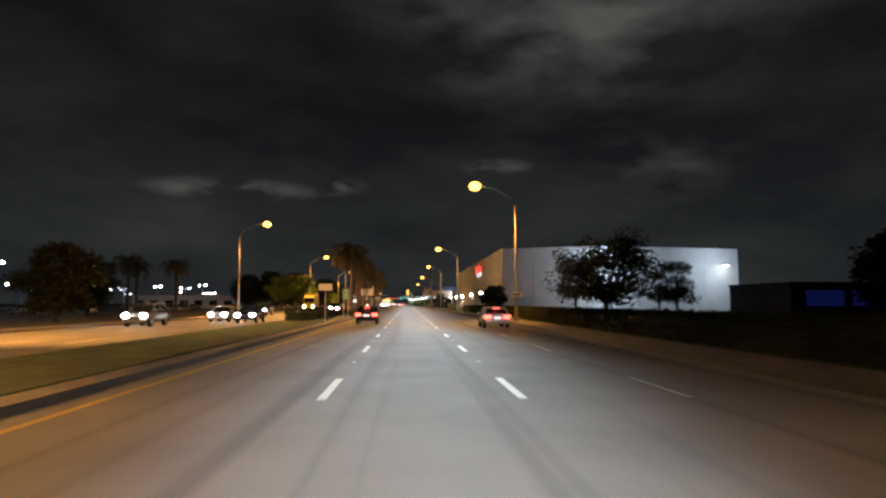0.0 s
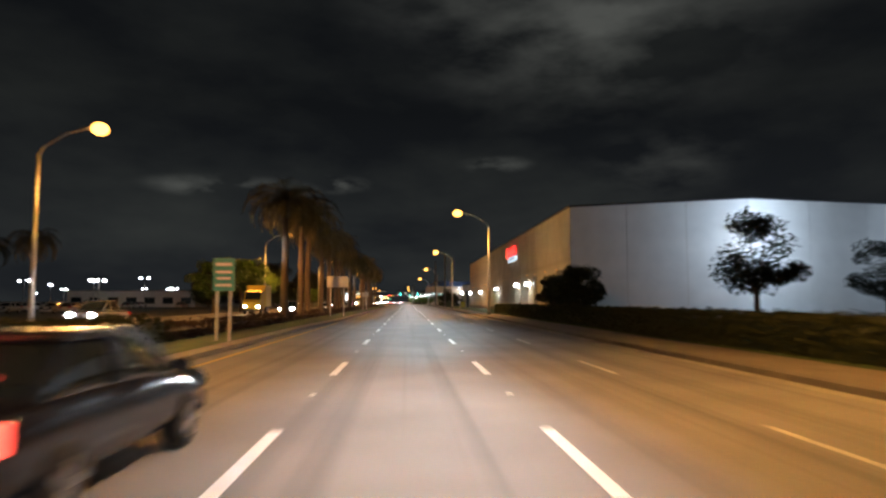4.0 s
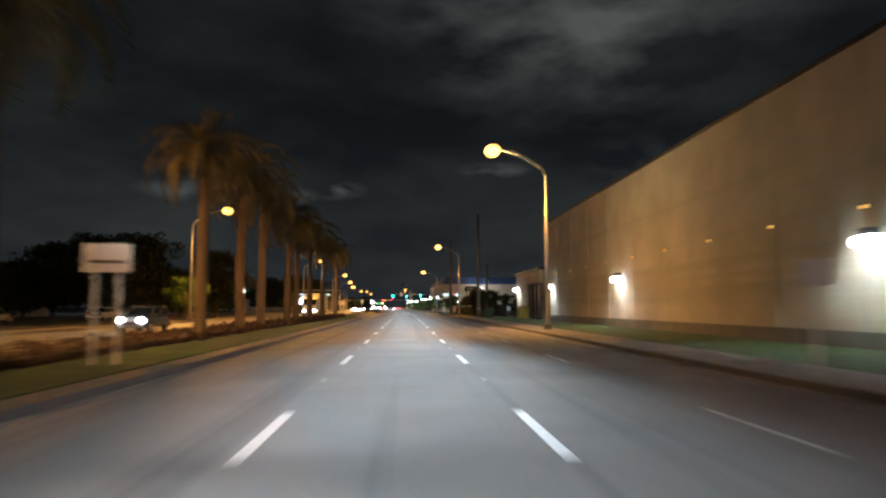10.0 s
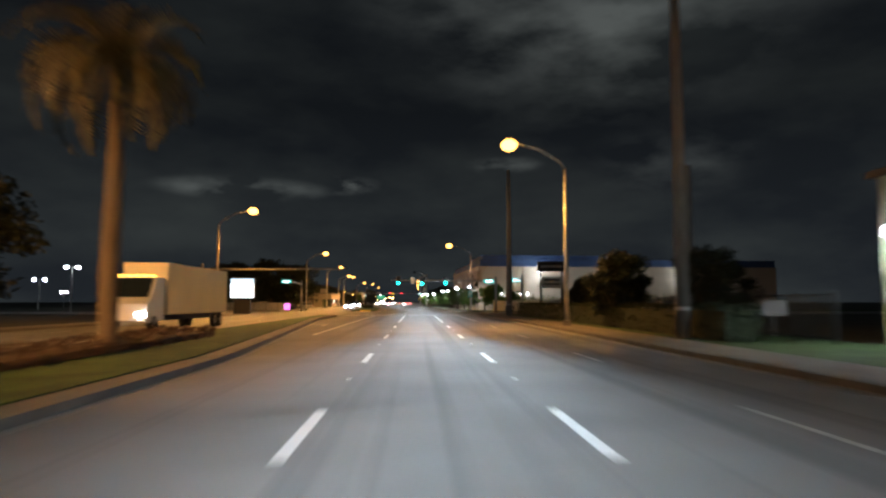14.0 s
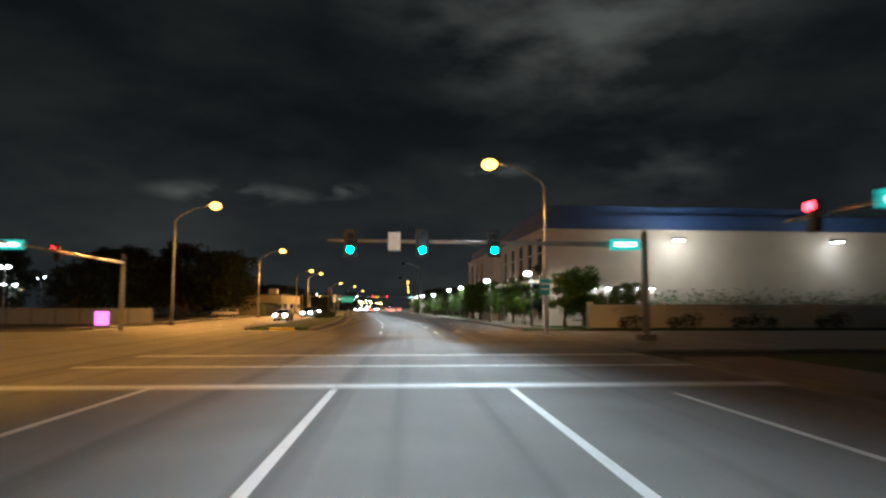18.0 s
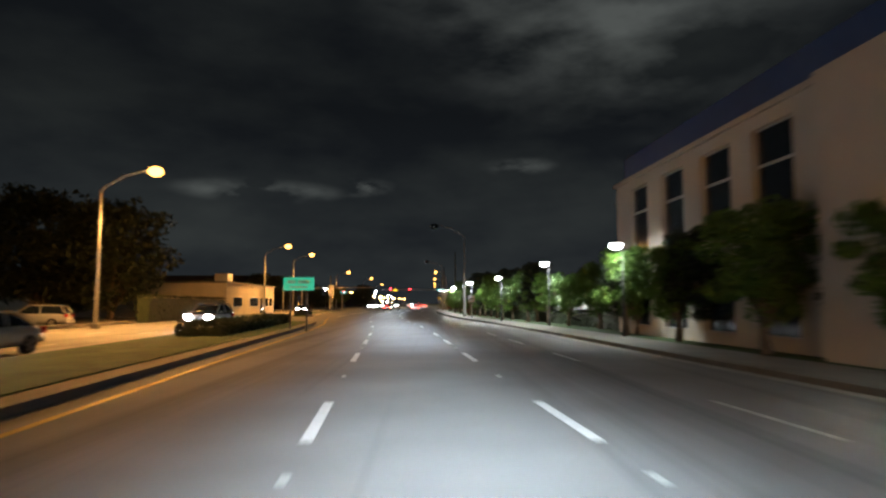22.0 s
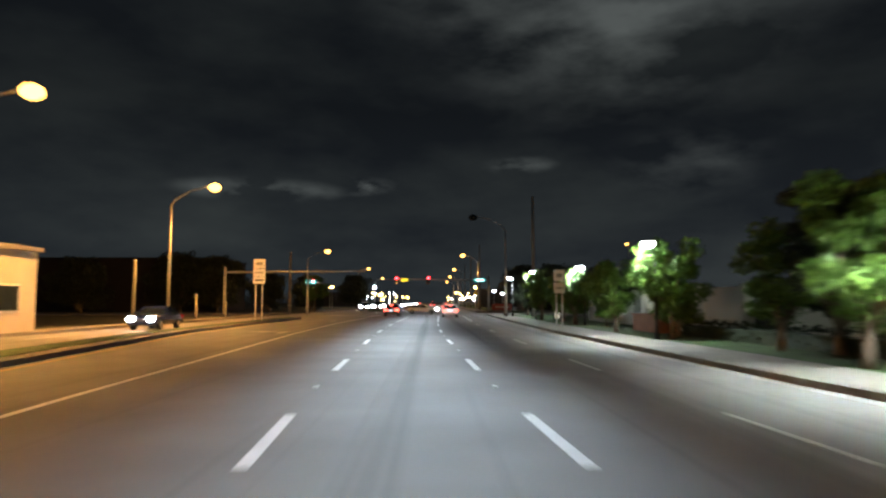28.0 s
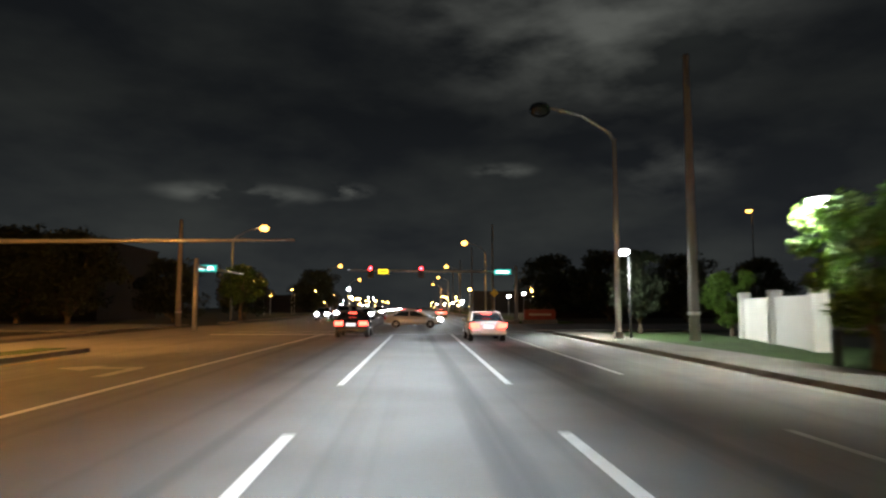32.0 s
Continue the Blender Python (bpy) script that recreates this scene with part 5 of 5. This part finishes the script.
def car(label, paint, style="sedan", lights="both", category="car", name="car", brake=True):
    """A car that points along +y, built round its ground point."""
    t = thing(name, label, category)
    if style == "sedan":
        L, W, body = 4.7, 1.82, [(-2.35, 0.42), (-2.33, 0.78), (-2.22, 0.98), (-1.55, 1.03), (1.0, 0.98), (2.05, 0.82), (2.3, 0.66), (2.35, 0.42), (2.2, 0.24), (-2.2, 0.26)]
        cabin, r, H = [(-1.75, 0.99), (-1.05, 1.40), (-0.55, 1.46), (0.2, 1.44), (1.15, 0.97)], 0.33, 1.45
    elif style == "suv":
        L, W, body = 4.7, 1.88, [(-2.35, 0.5), (-2.34, 0.95), (-2.28, 1.12), (-1.6, 1.15), (1.05, 1.12), (2.05, 1.02), (2.3, 0.8), (2.35, 0.48), (2.2, 0.32), (-2.2, 0.34)]
        cabin, r, H = [(-2.25, 1.12), (-1.9, 1.62), (-1.2, 1.72), (0.2, 1.70), (1.2, 1.10)], 0.37, 1.72
    else:
        L, W, body = 5.4, 1.95, [(-2.7, 0.6), (-2.7, 1.05), (-0.8, 1.08), (1.3, 1.1), (2.45, 1.02), (2.7, 0.8), (2.7, 0.5), (2.5, 0.36), (-2.6, 0.42)]
        cabin, r, H = [(-0.85, 1.06), (-0.75, 1.72), (-0.2, 1.80), (0.5, 1.78), (1.45, 1.08)], 0.4, 1.8
    hw = W / 2
    under = min(z for _, z in body)
    crest = [q for q in body if q[1] > under + 0.12]
    top_y, top_z = [q[0] for q in crest], [q[1] for q in crest]
    for k in range(1, len(top_y)):
        top_y[k] = max(top_y[k], top_y[k - 1] + 1e-3)
    rows = []
    for k in range(25):
        y = -L / 2 + 0.01 + (L - 0.02) * k / 24
        e = abs(2 * y / L)
        rows.append((y, hw * (1 - 0.10 * e ** 6), under + 0.02 + 0.12 * e ** 8, float(np.interp(y, top_y, top_z)), 0.04))
    part("body", shell(rows), PAINT[paint], t, smooth=True)
    top = max(z for _, z in cabin)
    belt = min(cabin[0][1], cabin[-1][1]) - 0.06
    rows = []
    for k in range(15):
        y = cabin[0][0] + 0.01 + (cabin[-1][0] - cabin[0][0] - 0.02) * k / 14
        z = float(np.interp(y, [q[0] for q in cabin], [q[1] for q in cabin]))
        rows.append((y, hw - 0.1, belt - 0.1, z, 0.16 * (z - belt) / (top - belt)))
    part("window_glass", shell(rows), GLASS, t, "dark window glass", smooth=True)
    rf = [(a, z) for a, z in cabin[1:-1]]
    bm = bmesh.new()
    a0, a1 = rf[0][0] - 0.02, rf[-1][0] + 0.06
    box(bm, -(hw - 0.1) * 0.86, (hw - 0.1) * 0.86, a0, a1, top - 0.07, top + 0.02, bevel=0.03)
    part("roof", bm, PAINT[paint], t)
    for sx in (-1, 1):
        mid = (cabin[0][0] + cabin[-1][0]) / 2
        for (p, q) in ((cabin[0], cabin[1]), (cabin[-1], cabin[-2]), ((mid, cabin[0][1] - 0.02), (mid, top))):
            part("pillar", tube(bmesh.new(), (sx * (hw - 0.1), p[0], p[1]), (sx * (hw - 0.1) * 0.848, q[0], q[1]), 0.045, 0.04, 6), PAINT[paint], t)
        part("mirror", ball(bmesh.new(), (sx * (hw + 0.08), cabin[-1][0] - 0.25, cabin[-1][1] + 0.06), 0.11, 1.0, 0.7, 0.7, 8, 6), PAINT[paint], t)
        zl = body[2][1] - 0.16 if style != "pickup" else 0.9
        back, front = body[0][0], body[-4 if style == "pickup" else -3][0]
        fy = max(a for a, _ in body)
        by = min(a for a, _ in body)
        part("tail_lamp", block(sx * (hw - 0.24) - 0.23, sx * (hw - 0.24) + 0.23, by - 0.04, by + 0.12, zl - 0.13, zl + 0.1, bevel=0.03), TAIL_GLOW if lights in ("rear", "both") else PAINT["red"], t, "glowing red tail lamp" if lights in ("rear", "both") else "unlit red tail lamp")
        zf = 0.7 if style == "sedan" else 0.85
        part("headlamp", ball(bmesh.new(), (sx * (hw - 0.3), fy - 0.06, zf), 0.22, 1.2, 0.8, 0.75, 12, 8), HEAD_GLOW if lights in ("front", "both") else GLASS, t, "glowing white headlamp" if lights in ("front", "both") else "", smooth=True)
        for wy in (-L / 2 + 0.95, L / 2 - 0.92):
            wheel(t, sx * (hw - 0.1), wy, r)
    part("rear_bumper", block(-hw + 0.06, hw - 0.06, by - 0.05, by + 0.1, 0.36, 0.58, bevel=0.03), PAINT[paint] if style != "pickup" else CHROME, t)
    part("front_bumper", block(-hw + 0.08, hw - 0.08, fy - 0.12, fy + 0.05, 0.32, 0.55, bevel=0.03), PAINT[paint] if style != "pickup" else CHROME, t)
    part("grille", block(-0.5, 0.5, fy - 0.05, fy + 0.03, 0.57, 0.72, bevel=0.02), BLACK, t)
    part("number_plate", block(-0.26, 0.26, by - 0.065, by - 0.04, 0.66, 0.82), PLATE_LIT if lights == "rear" else PLATE, t)
    if brake and lights == "rear":
        part("brake_lamp", block(-0.22, 0.22, cabin[0][0] + 0.3, cabin[0][0] + 0.36, cabin[1][1] - 0.06, cabin[1][1] - 0.01), TAIL_GLOW, t, "glowing red brake lamp")
    return t


def set_at(ob, x, y, turn=0):
    ob.matrix_basis = pose(x, y, ground_z(x, y), 0, 0, turn)
    return ob


dark_r = car("black sedan with lit red tail lamps in the lane", "black", "sedan", "rear")
sedan_r = car("white sedan with lit red tail lamps in the lane", "white", "sedan", "rear")
set_at(dark_r, -3.4, 53)
set_at(sedan_r, 6.2, 44)
set_at(tagged(copy_thing(dark_r, pose(0, 0, 0)), "black sedan with red brake lamps waiting at the signal"), -12.0, 516.5)
set_at(tagged(copy_thing(sedan_r, pose(0, 0, 0)), "white sedan with red brake lamps waiting at the signal"), -4.9, 512.0)
heads_first = None
oncoming = [("silver sedan with bright headlamps in the oncoming lane", "silver", "sedan", ((-17.4, 60), (-14.2, 163), (-15.8, 375), (-14.6, 565))),
            ("dark blue saloon car with bright headlamps in the oncoming lane", "blue", "sedan", ((-14.2, 57), (-25.0, 477))),
            ("dark grey car with bright headlamps in the oncoming lane", "grey", "suv", ((-20.0, 48), (-17.0, 192), (-16.0, 398), (-17.4, 562), (-20.4, 566), (-14.4, 588), (-20.2, 590))),
            ("grey pickup truck with bright headlamps in the oncoming lane", "grey", "pickup", ((-20.6, 92), (-14.2, 128), (-17.6, 574)))]
for lab, pnt, sty, spots in oncoming:
    c0 = car(lab, pnt, sty, "front", "pickup truck" if sty == "pickup" else "car")
    heads_first = c0 if pnt == "silver" else heads_first
    for i, (x, y) in enumerate(spots):
        set_at(c0 if i == 0 else copy_thing(c0, pose(0, 0, 0)), x, y, 180)
parked = car("silver car parked beside the oncoming carriageway", "silver", "suv", "none")
set_at(parked, -31.0, 404, 100)
set_at(tagged(copy_thing(heads_first, pose(0, 0, 0)), "silver car with lit headlamps crossing the junction"), -8.6, 533, 270)
prk = random.Random(21)
for k in range(22):
    x, y = prk.uniform(-95, -40), prk.choice((112, 150, 172, 214, 240)) + prk.uniform(-1, 1)
    set_at(tagged(copy_thing(parked, pose(0, 0, 0)), "car parked in the dark car park"), x, y, prk.choice((0, 180)) + prk.uniform(-4, 4))


def box_truck(label, length, x, y, paint=None):
    t = thing("truck", label, "truck")
    part("cargo_box", block(-1.25, 1.25, -length / 2, length / 2 - 2.6, 1.0, 3.9, bevel=0.04), paint or STUCCO_W, t, "ribbed cargo box")
    for k in range(int((length - 2.6) / 0.9)):
        yy = -length / 2 + 0.5 + 0.9 * k
        part("rib", block(1.25, 1.28, yy, yy + 0.08, 1.05, 3.85), FRAME, t)
        if k % 2 == 0:
            part("marker_lamp", block(1.25, 1.31, yy + 0.3, yy + 0.42, 3.72, 3.8), AMBER_GLOW, t, "glowing amber marker lamp")
            part("marker_lamp", block(1.25, 1.31, yy + 0.3, yy + 0.42, 1.06, 1.14), AMBER_GLOW, t, "glowing amber marker lamp")
    f = length / 2
    cab = prism(bmesh.new(), [(f - 2.4, 0.7), (f - 2.4, 3.0), (f - 1.2, 3.05), (f - 0.5, 1.9), (f, 1.6), (f, 0.6)], -1.15, 1.15, "x")
    part("cab", cab, paint or PAINT["white"], t)
    for k in range(5):
        part("marker_lamp", block(-0.95 + 0.42 * k, -0.75 + 0.42 * k, f - 1.5, f - 1.38, 3.05, 3.16), AMBER_GLOW, t, "glowing amber marker lamp")
    part("windscreen", prism(bmesh.new(), [(f - 1.1, 2.95), (f - 0.47, 1.95), (f - 0.44, 1.97), (f - 1.06, 2.97)], -1.0, 1.0, "x"), GLASS, t)
    for sx in (-1, 1):
        part("headlamp", block(sx * 0.85 - 0.2, sx * 0.85 + 0.2, f - 0.02, f + 0.05, 0.95, 1.15, bevel=0.02), HEAD_GLOW, t, "glowing white headlamp")
        for wy in (f - 1.0, -length / 2 + 1.2, -length / 2 + 2.4):
            wheel(t, sx * 1.05, wy, 0.5)
    part("chassis", block(-0.5, 0.5, -length / 2 + 0.2, f - 0.3, 0.65, 1.0), BLACK, t)
    part("bumper", block(-1.15, 1.15, f - 0.05, f + 0.12, 0.45, 0.75, bevel=0.03), CHROME, t)
    set_at(t, x, y, 180)
    return t


box_truck("yellow box truck with amber marker lamps in the oncoming lane", 6.4, -20.5, 138, YELLOW_BOX)
far_spots = [(c, x, y, 180) for c, x, y in ((0, -16, 600), (1, -19.5, 612), (2, -16.2, 640), (0, -20, 655), (1, -16, 690), (2, -19.6, 720), (0, -16.4, 760), (1, -19.4, 800), (2, -16, 850))]
heads_on = [o for o in scene.objects if o.parent is None and o.get("label", "").endswith("in the oncoming lane") and o.name.startswith("car")]
for c, x, y, turn in far_spots:
    set_at(copy_thing(heads_on[c * 3], pose(0, 0, 0)), x, y, turn)
for x, y in ((-3.6, 596), (-10.6, 632), (-7, 690)):
    set_at(tagged(copy_thing(dark_r if y % 4 else sedan_r, pose(0, 0, 0)), "car with red tail lamps far down the road"), x, y)
box_truck("long white semi-trailer truck with amber marker lamps", 14.0, -15.2, 262)

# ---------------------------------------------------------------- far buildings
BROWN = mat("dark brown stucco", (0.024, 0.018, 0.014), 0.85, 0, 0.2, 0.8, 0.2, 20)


def far_shop(label, x, y, w, d, h, wall_m, n=5):
    t = thing("far_building", label, "building", "far buildings")
    part("wall", block(x - w / 2, x + w / 2, y, y + d, -0.1, h), wall_m, t)
    part("roof", block(x - w / 2 - 0.2, x + w / 2 + 0.2, y - 0.2, y + d, h, h + 0.3), wall_m if not n else ROOF, t)
    for k in range(n):
        c = x - w / 2 + w * (k + 0.5) / n
        wd = part("window", block(c - w / n * 0.32, c + w / n * 0.32, y - 0.04, y - 0.01, 0.8, h * 0.62), FRAME, t)
        part("pane", block(c - w / n * 0.28, c + w / n * 0.28, y - 0.07, y - 0.045, 0.95, h * 0.62 - 0.15), GLASS, wd, "dark glass")
    return t


far_shop("low pale shop building beyond the car park", -88, 262, 40, 16, 5, STUCCO_W, 7)
far_shop("low pale shop building beyond the trees", -78, 470, 26, 14, 5.5, STUCCO_W, 5)
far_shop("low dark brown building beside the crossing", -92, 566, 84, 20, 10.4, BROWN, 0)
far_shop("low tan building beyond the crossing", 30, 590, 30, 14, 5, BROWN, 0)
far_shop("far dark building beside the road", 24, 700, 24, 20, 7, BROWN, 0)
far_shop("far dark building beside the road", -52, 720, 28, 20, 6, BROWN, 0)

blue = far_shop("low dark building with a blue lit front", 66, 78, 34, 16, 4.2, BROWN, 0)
# blue light on the front, put in as faint glow of wall strips
BLUE_LIT = glow("blue wall light as glow", (0.06, 0.10, 0.9), 0.03)
for k in range(5):
    part("light_strip", block(51.0 + 6.2 * k, 56.0 + 6.2 * k, 77.9, 77.96, 1.4, 3.4), BLUE_LIT, blue, "wall strip with blue light put in as glow")
gw = thing("garden_wall", "white painted wall with piers at the corner", "wall", at=(5.6, 500.0, 0.12), turn=-14)
for k in range(3):
    part("pier", block(-0.25, 0.25, k * 5.2 - 0.25, k * 5.2 + 0.25, 0, 2.3, bevel=0.02), STUCCO_W, gw)
for k in range(2):
    part("panel", block(-0.1, 0.1, k * 5.2 + 0.25, k * 5.2 + 4.95, 0, 2.0), STUCCO_W, gw)
gp = thing("gate_pier", "white painted gate pier behind the trees", "pier", at=(9.6, 478.3, 0.0))
part("shaft", block(-0.55, 0.55, -0.55, 0.55, -0.1, 2.3, bevel=0.03), STUCCO_W, gp)
part("cap", block(-0.7, 0.7, -0.7, 0.7, 2.3, 2.5, bevel=0.03), STUCCO_W, gp)
far_shop("low tan building behind the street trees", 24, 456, 20, 16, 4.2, STUCCO, 5)


def yard_wall(x, y0, y1, h, n):
    """A white garden wall along y in panels between piers."""
    t = thing("garden_wall", "white painted garden wall with piers behind the trees", "wall", at=(x, y0, -0.12))
    d = (y1 - y0) / n
    for k in range(n + 1):
        part("pier", block(-0.22, 0.22, k * d - 0.22, k * d + 0.22, 0, h + 0.2, bevel=0.02), STUCCO_W, t)
    for k in range(n):
        part("panel", block(-0.09, 0.09, k * d + 0.22, (k + 1) * d - 0.22, 0, h), STUCCO_W, t)
        part("coping", block(-0.14, 0.14, k * d + 0.22, (k + 1) * d - 0.22, h, h + 0.08), STUCCO_W, t)
    return t


yard_wall(10.4, 396.5, 424.0, 2.1, 6)
yard_wall(8.2, 432.0, 452.0, 1.9, 4)


def bench(x, y, turn):
    t = thing("bench", "white slatted park bench beside the pavement", "bench", "benches before the office", at=(x, y, ground_z(x, y)), turn=turn)
    for k in range(4):
        part("seat_slat", block(-0.25 + 0.14 * k, -0.14 + 0.14 * k, -1.0, 1.0, 0.44, 0.475, bevel=0.008), FRAME, t)
    for k in range(3):
        part("back_slat", block(0.28, 0.31, -1.0, 1.0, 0.56 + 0.13 * k, 0.66 + 0.13 * k, bevel=0.008), FRAME, t)
    for sy in (-0.85, 0.85):
        for sx in (-0.2, 0.24):
            part("leg", block(sx - 0.03, sx + 0.03, sy - 0.03, sy + 0.03, 0, 0.44), FRAME, t)
        part("back_post", block(0.31, 0.35, sy - 0.03, sy + 0.03, 0.3, 0.95), FRAME, t)
        part("armrest", block(-0.25, 0.3, sy - 0.03, sy + 0.03, 0.63, 0.67), FRAME, t)
    return t


bench(10.5, 349.4, 0)
bench(10.6, 352.2, 0)


def planter(x, y):
    t = thing("column", "white column with a square base before the office", "column", at=(x, y, ground_z(x, y)))
    part("plinth", block(-0.55, 0.55, -0.55, 0.55, 0, 0.7, bevel=0.03), STUCCO_W, t)
    part("shaft", block(-0.36, 0.36, -0.36, 0.36, 0.7, 3.4, bevel=0.03), STUCCO_W, t)
    part("capital", block(-0.5, 0.5, -0.5, 0.5, 3.4, 3.7, bevel=0.04), STUCCO_W, t)


for y in (357.5, 365.0):
    planter(bend(y) + 13.4, y)
ub = thing("planter_wall", "low terracotta planter wall on the grass", "wall", at=(5.2, 467.6, ground_z(5.2, 467.6)))
TERRACOTTA = mat("terracotta render", (0.30, 0.13, 0.07), 0.8, 0, 0.2, 2)
part("body", block(-0.5, 0.5, 0.0, 4.4, 0, 0.9, bevel=0.03), TERRACOTTA, ub)
part("coping", block(-0.58, 0.58, -0.08, 4.48, 0.9, 0.98, bevel=0.02), TERRACOTTA, ub)


def steel_fence(x, y0, y1, h):
    t = thing("fence", "dark steel picket fence behind the verge", "fence", at=(x, y0, ground_z(x, y0)))
    n = int((y1 - y0) / 2.4)
    d = (y1 - y0) / n
    for k in range(n + 1):
        part("post", block(-0.04, 0.04, k * d - 0.04, k * d + 0.04, 0, h + 0.1), DARK_METAL, t)
    for z in (0.2, h - 0.1):
        part("rail", block(-0.02, 0.02, 0.0, y1 - y0, z, z + 0.05), DARK_METAL, t)
    slats = int((y1 - y0) / 0.16)
    for k in range(1, slats):
        part("slat", block(-0.045, -0.022, k * 0.16 - 0.012, k * 0.16 + 0.012, 0.1, h), DARK_METAL, t)


steel_fence(15.2, 244.0, 262.0, 1.9)
bd = thing("notice_board", "small white notice board on the fence line", "sign", at=(16.2, 250.0, -0.12))
part("post", block(-0.04, 0.04, -0.04, 0.04, 0, 2.0), GALV, bd)
part("panel", block(-0.6, 0.6, -0.08, -0.05, 1.2, 1.9), SIGN_WHITE, bd)
place(tree(18, 5.0, 2.3, LEAF_UNLIT, "dark rounded shrub tree beside the fence", 0.13, 30, 190, 0.1), [(13.9, 251.5, 0.85, 0), (17.5, 258, 0.8, 60)])


def short_post(x, y, h, label):
    t = thing("bollard_post", label, "post", at=(x, y, ground_z(x, y)))
    part("shaft", pipe([(0, 0, 0), (0, 0, h)], [0.16, 0.13], 10), CONCRETE_POLE, t, smooth=True)
    part("cap", tube(bmesh.new(), (0, 0, h), (0, 0, h + 0.08), 0.17, 0.1, 10), GALV, t)


for x, y, h in ((-31.0, 487.0, 5.2), (-30.6, 500.0, 2.6), (-29.8, 507.0, 1.6)):
    short_post(x, y, h, "grey concrete post beside the oncoming pavement")

yard_wall(6.9, 462.5, 476.5, 2.5, 3)
yard_wall(7.4, 480.0, 493.0, 2.5, 3)
place(tree(19, 4.6, 1.9, LEAF, "dense green tree before the garden wall", 0.13, 40, 210, 0.14), [(4.6, 464.5, 0.75, 0), (4.9, 478.5, 0.62, 70), (4.6, 486.5, 0.8, 150)])


def bush(seed, label, clumps, size=0.12, per=150, material=HEDGE):
    """Low shrubs that grow from the ground; clumps are (x, y, radius)."""
    rng = random.Random(seed)
    t = thing("bush", label, "bush", "bushes beside the walls")
    st = bmesh.new()
    for x, y, r in clumps:
        tube(st, (x, y, ground_z(x, y) - 0.02), (x, y, 0.12 + r), 0.05, 0.02, 6)
    part("stem", st, TRUNK, t)
    part("foliage", leaves(rng, [(x, y, 0.12 + r * 0.8, r, 0.85) for x, y, r in clumps], size, per), material, t)
    return t


for k, (x, n) in enumerate(((16.2, 2), (20.0, 3), (25.0, 4), (31.5, 3), (37.5, 4), (45.0, 4))):
    bush(40 + k, "low dark bush before the white perimeter wall", [(x + 0.8 * j, 338.7 - 0.3 * (j % 2), 0.55 + 0.12 * (j % 3)) for j in range(n)])
for k in range(8):
    x0 = 14.4 + 5.8 * k
    bush(60 + k, "tall dense hedge shrub behind the white perimeter wall", [(x0 + 0.95 * j, 341.6, 1.75 + 0.25 * math.sin(3 * j + k)) for j in range(6)], 0.14, 260, LEAF)

nose = tagged(part("median_nose", block(-10.2, -8.4, 339.1, 339.48, 0.0, 0.2, bevel=0.05), YELLOW_SIGN), "bright yellow painted nose of the median kerb", "kerb", kind="structure")


def panel_fence(x0, x1, y, h):
    """A grey boarded fence along x, in panels between posts."""
    t = thing("fence", "grey boarded fence beyond the side street", "fence", at=(x0, y, -0.12))
    n = int((x1 - x0) / 2.5)
    d = (x1 - x0) / n
    for k in range(n + 1):
        part("post", block(k * d - 0.07, k * d + 0.07, -0.07, 0.07, 0, h + 0.12), CONCRETE_POLE, t)
    for k in range(n):
        for j in range(6):
            a = k * d + 0.09 + j * (d - 0.18) / 6
            part("board", block(a, a + (d - 0.18) / 6 - 0.03, -0.03, 0.03, 0.08, h), LOUVRE, t)


panel_fence(-52.0, -27.0, 361.5, 1.7)

# lit signs in the far car park
ORANGE_SIGN = glow("lit orange sign face", (1.0, 0.30, 0.04), 5.0)
PINK_SIGN = glow("lit pink panel", (0.85, 0.18, 0.75), 2.2)
osn = thing("lit_sign", "glowing orange shop sign on two posts", "sign", at=(-66.0, 404.0, -0.12))
for sx in (-1.2, 1.2):
    part("post", block(sx - 0.08, sx + 0.08, -0.08, 0.08, 0, 4.0), DARK_METAL, osn)
part("face", block(-1.8, 1.8, -0.16, -0.1, 4.0, 4.9, bevel=0.02), ORANGE_SIGN, osn, "glowing orange face")
part("cabinet", block(-1.9, 1.9, -0.1, 0.15, 3.9, 5.0, bevel=0.03), DARK_METAL, osn)
psn = thing("poster_sign", "glowing pink panel in a dark frame", "sign", at=(-24.0, 343.2, 0.147))
part("frame", block(-1.05, 1.05, -0.08, 0.12, 0.0, 2.3, bevel=0.03), DARK_METAL, psn)
for k in range(3):
    part("panel", block(-0.95 + 0.64 * k, -0.37 + 0.64 * k, -0.11, -0.085, 0.25, 2.15), PINK_SIGN, psn, "glowing pink pane")
psn.matrix_basis = psn.matrix_basis @ Matrix.Diagonal((0.57, 0.57, 0.57, 1))
van = car("white van parked in the dark car park", "white", "suv", "none", "van", "van")
van.matrix_basis = pose(-57.0, 391.0, -0.12, 0, 0, 80)
